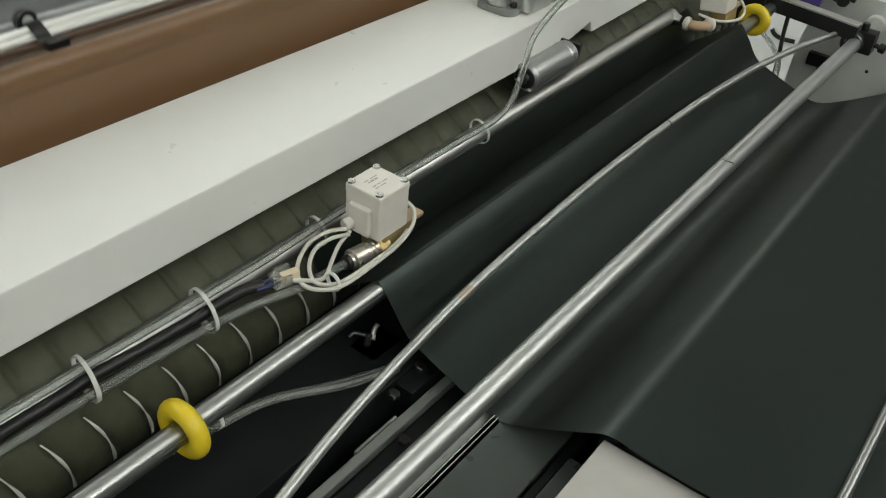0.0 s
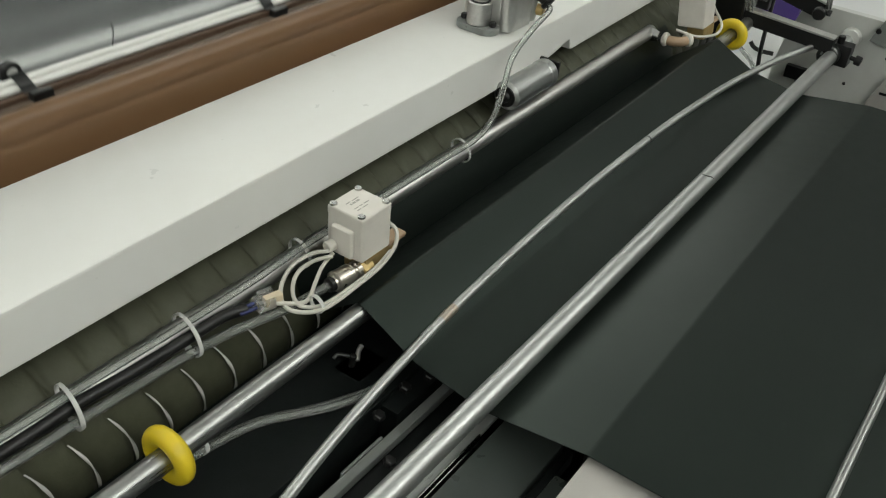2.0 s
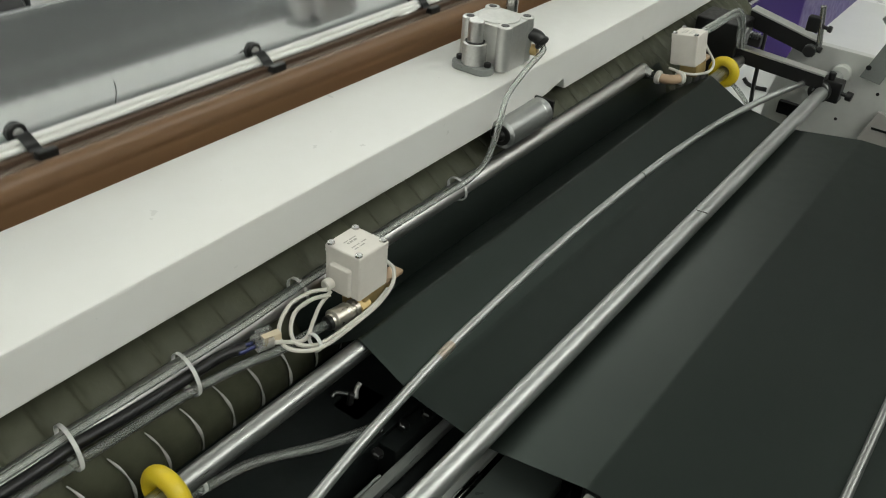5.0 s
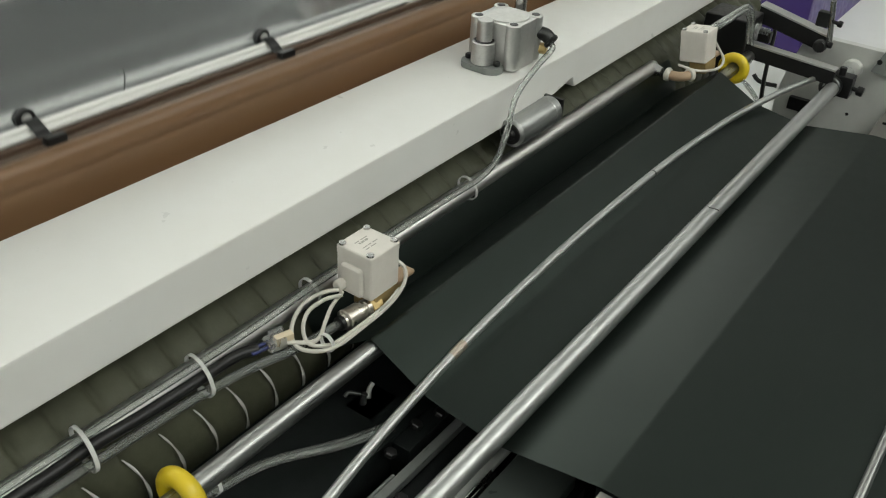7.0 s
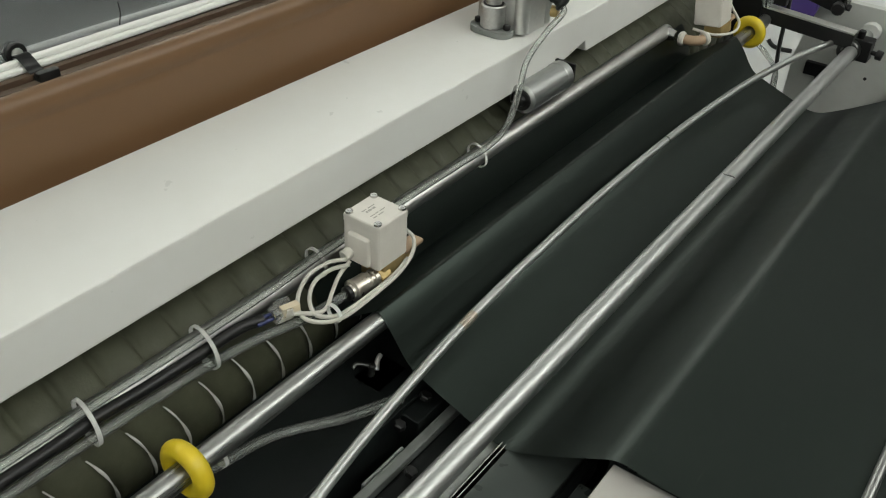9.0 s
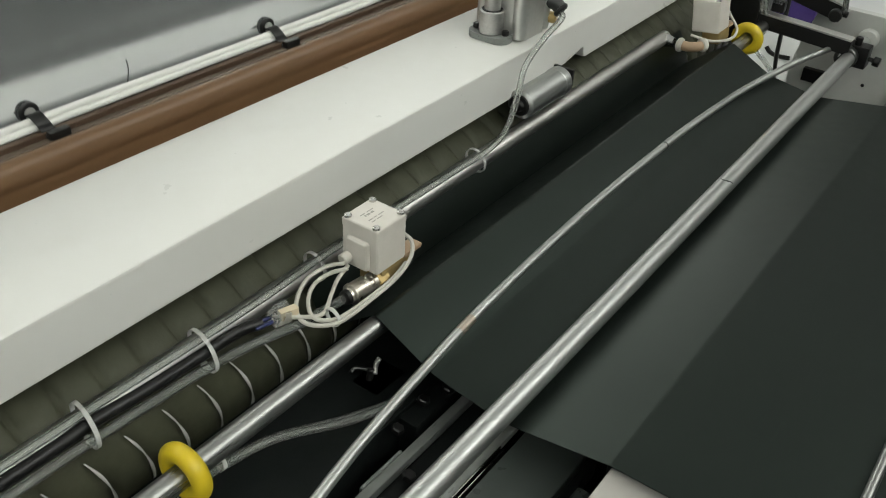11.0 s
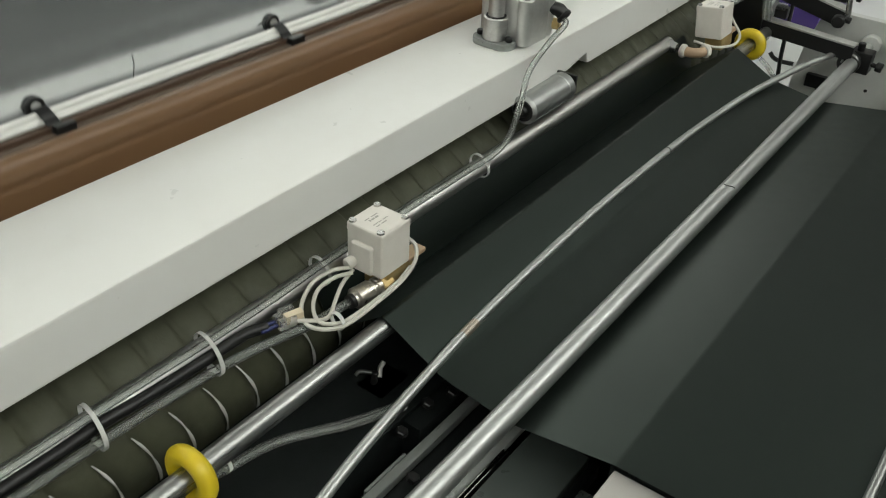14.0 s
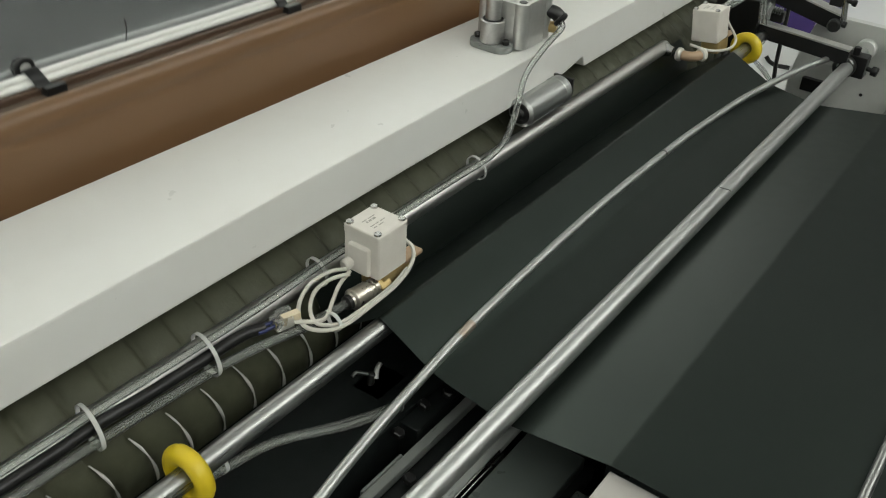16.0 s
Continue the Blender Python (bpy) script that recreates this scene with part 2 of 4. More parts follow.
# ---- the hall: a seen floor, unseen ceiling and walls that shape the reflections ----
def slab(name, args, mat, label):
    ob = new(name, mesh_of(name, B(*args), mat, 0))
    return tagged(ob, label, "building part", kind="structure")


slab("floor", (-5, 9, -5, 7, -0.1, 0), M_FLOOR, "pale glossy epoxy floor of the hall")
# unseen ceiling and west wall, added to bounce the lamps' light
slab("ceiling", (-5, 9, -5, 7, 4.0, 4.1), M_CEIL, "unseen pale ceiling that rods and film reflect")
slab("wall_west", (-5.1, -5, -5, 7, 0, 4.0), M_WALL, "unseen pale hall wall that light bounces off")
# added dark walls out of view, for the film to reflect
slab("wall_east", (9, 9.1, -5, 7, 0, 4.0), M_WALL_DARK, "unseen hall wall, darkened to keep the film's reflections dark")
slab("wall_south", (-5, 9, -5.1, -5, 0, 4.0), M_WALL_DARK, "unseen hall wall, darkened to keep the film's reflections dark")
# out of view; its grey only dims the sloped film's reflection
slab("wall_north", (-5, 9, 7, 7.1, 0, 4.0), M_WALL_GREY, "unseen hall wall, greyed to dim the film's reflections")


# ---- white cross beam ----
def build_beam():
    t = thing("cross_beam", "white enamelled steel beam across the machine", "beam", at=(0, 0.56, 0.90))
    bm = bmesh.new()
    y0, z0 = 0.56, 0.90
    outline = [(-0.35, 0.880), (0.45, 0.8783), (0.92, 0.8770), (0.985, 0.8810), (1.028, 0.8895), (1.034, 0.8735), (2.35, 0.8735), (2.35, 0.93), (-0.35, 0.93)]
    prism(bm, [(x, z - z0) for x, z in outline], 1, -0.06, 0.062, 0.0034)
    for v in bm.verts:
        if v.co.y > 0:
            v.co.y += 0.0250 - 0.0245 * v.co.x
    part("beam_body", bm, M_WHITE, t)
    return t


build_beam()


# ---- spiral roller with steel wire in its grooves ----
ROLL_Y, ROLL_Z, ROLL_R, PITCH = 0.56, 0.77, 0.09, 0.0362


def groove_shift(a):
    """How far a groove has run along the roller at the angle a from its front."""
    d = math.degrees(a)
    d = d - 360 if d > 180 else d
    u = min(1.0, max(0.0, (50 - d) / 62))
    return 0.043 * u * (2 - u) if abs(d) <= 90 else (0.0 if d > 0 else 0.043)


def build_spiral_roller():
    t = thing("spiral_roller", "olive rubber roller wound with steel wire in spiral grooves", "roller", at=(0, ROLL_Y, ROLL_Z))
    seg, step, x0, x1 = 56, PITCH / 10, -0.55, 1.75
    n = int((x1 - x0) / step)
    verts, faces = [], []
    for i in range(n + 1):
        x = x0 + i * step
        for k in range(seg):
            a = 2 * math.pi * k / seg
            ph = ((x - 0.3309 - groove_shift(a)) / PITCH) % 1.0
            d = min(ph, 1 - ph)
            r = ROLL_R - 0.0085 * math.exp(-(d / 0.065) ** 2) + 0.001 * math.sin(math.pi * ph) - 0.001
            verts.append((x, -r * math.cos(a), r * math.sin(a)))
    for i in range(n):
        for k in range(seg):
            j = (k + 1) % seg
            faces.append((i * seg + k, i * seg + j, (i + 1) * seg + j, (i + 1) * seg + k))
    faces.append(tuple(range(seg)))
    faces.append(tuple(n * seg + k for k in range(seg))[::-1])
    me = bpy.data.meshes.new("roller_body")
    me.from_pydata(verts, [], faces)
    me.materials.append(M_OLIVE)
    for p in me.polygons:
        p.use_smooth = True
    ob = new("roller_body", me)
    ob.parent = t
    # short tapered arcs where the wire glints; shape and white colour carry the glint
    for k in range(-17, 7):
        bm, prev = bmesh.new(), None
        for i in range(29):
            u = i / 28
            a = radians(24 - 44 * u)
            r = ROLL_R + 0.0008 - 0.0012 * (2 * u - 1) ** 2
            c = Vector((0.3285 + PITCH * k + groove_shift(a % (2 * math.pi)), -r * math.cos(a), r * math.sin(a)))
            out, along_x = Vector((0, -math.cos(a), math.sin(a))), Vector((1, 0, 0))
            tw = radians(40 + 400 * u + 37 * k)
            wide = (along_x * math.cos(tw) + out * math.sin(tw)) * 0.0016 * (1 - 0.65 * (2 * u - 1) ** 4)
            thin = (out * math.cos(tw) - along_x * math.sin(tw)) * 0.0008
            row = [bm.verts.new(c + wide * math.cos(q) + thin * math.sin(q)) for q in (j * math.pi / 4 for j in range(8))]
            if prev:
                for j in range(8):
                    bm.faces.new((prev[j], prev[(j + 1) % 8], row[(j + 1) % 8], row[j]))
            else:
                bm.faces.new(row[::-1])
            prev = row
        bm.faces.new(prev)
        part("steel_wire", bm, M_WIRE, t, "twisted steel wire in a groove, whitened and tapered like its glints")
    bm = rod(bmesh.new(), (-0.75, 0, 0), (1, 0, 0), 2.75, 0.02)
    part("shaft", bm, M_STEEL, t)


build_spiral_roller()


# ---- guide rods ----
def guide_rod(name, label, x0, x1, y, z, r, mat):
    t = thing(name, label, "rod", "guide rods", at=(x0, y, z))
    part("rod_body", rod(bmesh.new(), (0, 0, 0), (1, 0, 0), x1 - x0, r, 0.0015, 36), mat, t)
    return t


guide_rod("idler_shaft", "polished steel shaft that carries the black film", -0.25, 1.50, 0.404, 0.8192, 0.0094, M_SHAFT)
hold_rod = guide_rod("hold_down_rod", "scratched chrome rod pressing on the black film", -0.25, 1.555, 0.2665, 0.803, 0.0106, M_CHROME)
arc = [Vector((1.213 + 0.004 * math.sin(3 * q), -0.0108 * math.cos(q), 0.0108 * math.sin(q))) for q in (radians(35 + 11 * i) for i in range(8))]
part("dent", sweep(bmesh.new(), arc, 0.0009, 6, taper=0.6), M_GUN, hold_rod, "dark dent in the chrome")
guide_rod("thin_rod", "thin bright steel rod lying on the black film", 0.2, 1.6, 0.0015, 0.8075, 0.0042, M_SHAFT)
guide_rod("air_pipe", "bright steel air pipe before the roller", -0.25, 1.26, 0.484, 0.84, 0.0098, M_PIPE)


def build_bow():
    t = thing("bowed_rod", "thin chrome rod bowed across the black film", "rod", at=(0, 0.35, 0.81))
    pts = [(0.12, -0.075, 0), (0.25, -0.046, 0), (0.367, -0.023, 0), (0.49, -0.007, 0), (0.61, 0.003, 0), (0.81, 0.010, 0), (1.014, 0.008, 0), (1.13, 0.002, 0), (1.242, -0.008, 0), (1.37, -0.029, 0), (1.455, -0.0500, 0), (1.515, -0.0680, 0)]
    line = spline(pts, 10)
    part("rod_body", sweep(bmesh.new(), line, 0.0048, 16), M_CHROME, t)
    k = min(range(len(line)), key=lambda i: abs(line[i].x - 0.5525))
    part("rust_patch", sweep(bmesh.new(), line[k - 1:k + 2], 0.00492, 16), M_RUST, t, "brown rust on the chrome")
    k = min(range(len(line)), key=lambda i: abs(line[i].x - 0.996))
    d = (line[k + 1] - line[k]).normalized()
    part("wear_mark", sweep(bmesh.new(), [line[k], line[k] + d * 0.003], 0.0049, 16), M_GUN, t, "dark wear mark")


build_bow()


def collar_ring(x):
    t = thing("stop_ring", "yellow polyurethane ring on the steel shaft", "ring", "yellow stop rings", at=(x, 0.404, 0.82))
    part("ring_body", torus(bmesh.new(), (0, 0, 0), (1, 0, 0), 0.0172, 0.0080, 44, 16, 0.95), M_YELLOW, t)


collar_ring(0.282)
collar_ring(1.392)


# ---- black film ----
X0, X1 = 0.497, 1.33
TAUT = [(0.4015, 0.8308), (0.391, 0.8254), (0.380, 0.8199), (0.370, 0.8149), (0.348, 0.8037), (0.342, 0.8010), (0.336, 0.7990), (0.328, 0.7974), (0.300, 0.7930), (0.277, 0.7897), (0.266, 0.7888), (0.255, 0.7896), (0.240, 0.7920), (0.210, 0.7967), (0.180, 0.8014), (0.1725, 0.8026), (0.1705, 0.8029), (0.1685, 0.80305), (0.160, 0.80304), (0.10, 0.80302), (0.02, 0.80302)]
SLACK = [(0.4015, 0.8308), (0.396, 0.8252), (0.391, 0.8195), (0.385, 0.8120), (0.366, 0.7885), (0.339, 0.7765), (0.304, 0.7640), (0.284, 0.7568), (0.268, 0.7540), (0.254, 0.7568), (0.240, 0.7635), (0.222, 0.7735), (0.204, 0.7845), (0.188, 0.7945), (0.177, 0.8015), (0.169, 0.8052), (0.161, 0.8066), (0.152, 0.8060), (0.140, 0.8044), (0.122, 0.80325), (0.10, 0.80302), (0.02, 0.80302)]
STRIP = 0.0024
STRIPS = 138


def along(profile):
    """Points along a smooth profile, by its length."""
    line = spline([(0, y, z) for y, z in profile], 24)
    dist = [0.0]
    for a, b in zip(line, line[1:]):
        dist.append(dist[-1] + (b - a).length)

    def at(s):
        i = 1
        while i < len(dist) - 1 and dist[i] < s:
            i += 1
        u = (s - dist[i - 1]) / max(1e-9, dist[i] - dist[i - 1])
        return line[i - 1].lerp(line[i], u)
    return at


def strip_poses(profile):
    at = along(profile)
    out = []
    for i in range(STRIPS):
        a, b = at(i * STRIP), at((i + 1) * STRIP)
        c = (a + b) / 2
        out.append((c.y, c.z, math.degrees(math.atan2(-(b.z - a.z), -(b.y - a.y)))))
    return out


film = thing("film_web", "black plastic film running under a chrome rod", "plastic film", at=(0, 0, 0))
film_strips = []


def build_film():
    # the still lengths before and behind the moving bay
    bm = bmesh.new()
    # over the shaft and on to the front of the spiral roller
    top = [(0.4040 + 0.0045 * math.sin(radians(a)), 0.8267 + 0.0045 * math.cos(radians(a))) for a in range(-30, 40, 6)]
    top += [(ROLL_Y - 0.0925 * math.cos(radians(a)), ROLL_Z + 0.0925 * math.sin(radians(a))) for a in (8, 14, 20, 26, 33, 40)]
    prism(bm, [(yy, zz - 0.0003) for yy, zz in top] + top[::-1], 0, X0, X1)
    part("film_sheet", bm, M_FILM, film, smooth=40)
    bm = bmesh.new()
    prism(bm, [(-0.75, 0.8026), (-0.75, 0.8030), (0.150, 0.8030), (0.150, 0.8026)], 0, X0, X1)
    part("film_sheet", bm, M_FILM, film, smooth=0)
    w = STRIP * 0.515
    me = mesh_of("film_strip", B(X0, X1, -w, w, -0.000015, 0.000015), M_FILM, 0)
    for i in range(STRIPS):
        ob = new("film_strip", me)
        ob.parent = film
        film_strips.append(ob)


build_film()


# ---- sealing head that rides up and down behind the beam ----
def build_sealing_head():
    t = thing("sealing_head", "brown cloth-covered sealing bar with aluminium plate riding up and down", "sealing bar", at=(0, 0.66, 0.99))
    y, z = 0.66, 0.99
    x0, x1 = -0.6, 1.9
    # front bar: flat face, a shallow crease, a rounded lip
    out = [(0.6556, 0.84), (0.6556, 0.9475), (0.6562, 0.9515), (0.6566, 0.9535), (0.6560, 0.9555), (0.6550, 0.9595), (0.6548, 0.9640), (0.6558, 0.9695), (0.6588, 0.9742), (0.6632, 0.9764), (0.6680, 0.9766), (0.6710, 0.9748), (0.6724, 0.9715), (0.673, 0.84)]
    part("front_bar", prism(bmesh.new(), [(a - y, b - z) for a, b in out], 0, x0, x1), M_BROWN, t, "brown glass-cloth covered bar", 50)
    # its brown is a painted reflection of the bars beside it
    part("strip", B(x0, x1, 0.6733 - y, 0.6815 - y, 0.90 - z, 0.9745 - z, bevel=0.0005), M_STRIP, t, "glossy metal strip coloured by the brown it reflects")
    # shaded face of the rear bar, its shade painted in
    part("rear_bar", B(x0, x1, 0.682 - y, 0.6895 - y, 0.88 - z, 0.9790 - z, bevel=0.001), M_SHADED_BROWN, t, "brown rear bar, darkened for the shade behind the lip")
    bm = bmesh.new()
    lean = math.tan(radians(3.8))
    prism(bm, [(0.700 - y, 0.90 - z), (0.7025 - y, 0.90 - z), (0.7025 - y + lean * 0.19, 1.0905 - z), (0.700 - y + lean * 0.19, 1.0905 - z)], 0, x0, x1)
    part("back_plate", bm, M_ALU, t, "dull brushed aluminium plate", 0)
    hair = [(a - 0.013, b, c) for a, b, c in ((0.508, -0.012, 1.006), (0.5085, -0.012, 0.997), (0.506, -0.012, 0.988), (0.5045, -0.012, 0.980), (0.506, -0.012, 0.972))]
    part("scratch", S([(a, 0.7000 - y + lean * (c - 0.90), c - z) for a, b, c in hair], 0.0005, 6, 6), M_ARM, t, "dark scratch on the plate")
    part("plate_edge", B(x0, x1, 0.7112 - y, 0.718 - y, 1.0875 - z, 1.0912 - z, bevel=0.0006), M_ALU, t)
    loop = [(0.940, 0.6930, 0.981), (0.905, 0.690, 0.9765), (0.885, 0.689, 0.9735), (0.875, 0.686, 0.969), (0.870, 0.682, 0.962)]
    part("cable", S([(a, b - y, c - z) for a, b, c in loop], 0.0030, 10, 6), M_WHITECABLE, t, "white cable bent down into the bar")
    for k, (dy, dz) in enumerate(((0.0, 0.0), (0.0030, 0.0048))):
        pts = []
        for i in range(-5, 18):
            x = i * 0.0929 + 0.111
            sag = 0.0008 * math.sin(i * 1.7 + k) - (0.0 if i % 3 == 0 else 0.0008)
            pts.append((x, 0.6965 - y - 0.003 + dy, 0.9815 - z + dz + sag))
        part("cable", S(pts, 0.0034, 10, 6), M_WHITECABLE, t, "white cable clipped along the plate")
    for x in (0.111, 0.390, 0.6686, 0.947, 1.226):
        bm = bmesh.new()
        # flat eye against the plate, and a strap round the cables down to the bar
        lathe(bm, [(0, 0), (0, 0.0085), (0.0008, 0.0095), (0.003, 0.0095), (0.0038, 0.0085), (0.0038, 0)], (x, 0.7058 - y, 0.9910 - z), (0, -1, 0), 24)
        line = spline([(x + 0.001, 0.7010 - y, 0.9895 - z), (x + 0.001, 0.6945 - y, 0.9905 - z), (x + 0.002, 0.6885 - y, 0.9860 - z), (x + 0.004, 0.6855 - y, 0.980 - z), (x + 0.005, 0.6805 - y, 0.9765 - z), (x + 0.006, 0.6790 - y, 0.968 - z)], 6)
        prev = None
        for p in line:
            row = [bm.verts.new(p + Vector((dx, 0, 0))) for dx in (-0.0065, 0.0065)] + [bm.verts.new(p + Vector((dx, 0.0022, 0.0012))) for dx in (0.0065, -0.0065)]
            if prev:
                for k in range(4):
                    bm.faces.new((prev[k], prev[(k + 1) % 4], row[(k + 1) % 4], row[k]))
            prev = row
        box(bm, x - 0.001, x + 0.019, 0.6735 - y, 0.6816 - y, 0.9600 - z, 0.9815 - z, 0.0015)
        clip = part("cable_clip", bm, M_BLACK, t, "black plastic cable clip")
        bm = bmesh.new()
        lathe(bm, [(0, 0.0052), (0.0012, 0.005), (0.002, 0.003), (0.002, 0)], (x, 0.7020 - y, 0.9910 - z), (0, -1, 0), 18)
        part("screw", bm, M_CAST, clip, "pale steel screw")
        bm = bmesh.new()
        box(bm, x - 0.0038, x + 0.0038, 0.6998 - y, 0.7002 - y, 0.9905 - z, 0.9915 - z)
        part("slot", bm, M_BLACK, clip)
    return t


head = build_sealing_head()


# ---- pneumatic cylinder on the beam ----
def build_cylinder():
    x, y, z = 0.925, 0.547, 0.93
    t = thing("air_cylinder", "compact aluminium air cylinder bolted on the white beam", "air cylinder", at=(x, y, z))
    bm = bmesh.new()
    s, c = 0.0310, 0.0125
    out = [(-s + c, -s), (s - c, -s), (s, -s + c), (s, s - c), (s - c, s), (-s + c, s), (-s, s - c), (-s, -s + c)]
    prism(bm, [(a, b) for a, b in out], 2, 0.0, 0.056, 0.0015)
    part("cylinder_body", bm, M_CAST, t)
    for sx in (-1, 1):
        for sy in (-1, 1):
            bm = rod(bmesh.new(), (sx * 0.0245, sy * 0.0245, 0.003), (0, 0, 1), 0.0545, 0.0092)
            post = part("corner_post", bm, M_CAST, t)
            part("bolt_hole", lathe(bmesh.new(), [(0, 0), (0, 0.005), (0.0006, 0.0048), (0.0006, 0)], (sx * 0.0245, sy * 0.0245, 0.0575), (0, 0, 1), 20), M_BLACK, post)
    part("end_cap", lathe(bmesh.new(), [(0, 0), (0, 0.0265), (0.0012, 0.0265), (0.0016, 0.0255), (0.0008, 0.0235), (0.0008, 0)], (0, 0, 0.056), (0, 0, 1), 44), M_CAST, t, "round end cap")
    # guide post with flanged bush before the body
    gx, gy = -0.040, 0.005
    bm = bmesh.new()
    fl = []
    for k in range(40):
        a = 2 * math.pi * k / 40
        fl.append((gx + 0.0155 * math.cos(a), gy + (0.012 if math.sin(a) > 0 else -0.012) + 0.0155 * math.sin(a)))
    prism(bm, fl, 2, 0.0, 0.008, 0.0008)
    part("bush_flange", bm, M_GREYBAR, t, "dark steel oval flange")
    part("guide_bush", rod(bmesh.new(), (gx, gy, 0.008), (0, 0, 1), 0.027, 0.0145), M_PIPE, t, "polished steel bush")
    part("bush_seal", lathe(bmesh.new(), [(0, 0.012), (0.001, 0.012), (0.001, 0)], (gx, gy, 0.035), (0, 0, 1), 24), M_BLACK, t)
    part("guide_post", rod(bmesh.new(), (gx, gy, 0.033), (0, 0, 1), 0.028, 0.0095), M_PIPE, t, "polished steel post")
    for sy in (-1, 1):
        part("cap_screw", rod(bmesh.new(), (gx, gy + sy * 0.020, 0.008), (0, 0, 1), 0.006, 0.0042), M_BLACK, t, "black cap screw")
    part("piston_rod", rod(bmesh.new(), (0.046, 0.01, 0.0), (0, 0, 1), 0.076, 0.0075), M_STEEL, t, "polished steel rod")
    # black elbow fitting with a clear hose on the face
    el = part("elbow", S([(0.026, -0.028, 0.036), (0.031, -0.037, 0.034), (0.033, -0.043, 0.029)], 0.0082, 14, 6), M_BLACK, t, "black elbow fitting")
    part("collar", torus(bmesh.new(), (0.0330, -0.0445, 0.027), (0.1, -0.8, -0.6), 0.0066, 0.0036, 24, 8), M_BLACK, el)
    part("brass_plug", rod(bmesh.new(), (0.030, -0.031, 0.016), (0.3, -1, 0), 0.010, 0.0068), M_BRASS, t, "brass plug")


build_cylinder()


def build_hose(name, label, pts, r, mat, seg=12):
    t = thing(name, label, "hose", at=pts[0])
    o = Vector(pts[0])
    line = spline([Vector(p) - o for p in pts], 8)
    bm = hollow(bmesh.new(), line, r, r * 0.66, seg) if mat == M_TUBE else sweep(bmesh.new(), line, r, seg)
    part("hose_body", bm, mat, t, smooth=60)
    return t


build_hose("clear_hose", "clear plastic hose hanging from the cylinder to the pipe",
           [(0.957, 0.501, 0.955), (0.935, 0.488, 0.956), (0.885, 0.480, 0.950), (0.845, 0.478, 0.930), (0.828, 0.475, 0.900), (0.806, 0.472, 0.870), (0.775, 0.473, 0.856), (0.72, 0.477, 0.8525), (0.64, 0.478, 0.8525), (0.57, 0.478, 0.853)], 0.0036, M_TUBE)


# ---- small pressure roller under the beam ----
def build_small_roller():
    x, y, z = 0.856, 0.487, 0.875
    t = thing("pressure_roller", "short bright steel roller hung under the white beam", "roller", at=(x, y, z))
    part("roller_body", lathe(bmesh.new(), [(0, 0), (0, 0.0135), (0.002, 0.0165), (0.003, 0.0175), (0.079, 0.0175), (0.080, 0.0182), (0.091, 0.0182), (0.0925, 0.017), (0.0925, 0)], (0, 0, 0), (1, 0, 0), 36), M_CHROME, t)
    part("hub", lathe(bmesh.new(), [(0, 0), (0, 0.006), (0.004, 0.0075), (0.0045, 0.0125), (0.006, 0.0130), (0.006, 0)], (-0.0062, 0, 0), (1, 0, 0), 24), M_BLACK, t, "black bearing hub")
    part("axle", rod(bmesh.new(), (-0.016, 0, 0), (1, 0, 0), 0.118, 0.0045), M_STEEL, t)
    bm = bmesh.new()
    prism(bm, [(-0.014, 0.0152), (0.016, 0.0152), (0.016, -0.002), (0.006, -0.018), (-0.006, -0.018), (-0.014, -0.006)], 0, 0.0965, 0.1015, 0.0008)
    part("hanger", bm, M_ARM, t, "dark steel hanger plate")


build_small_roller()


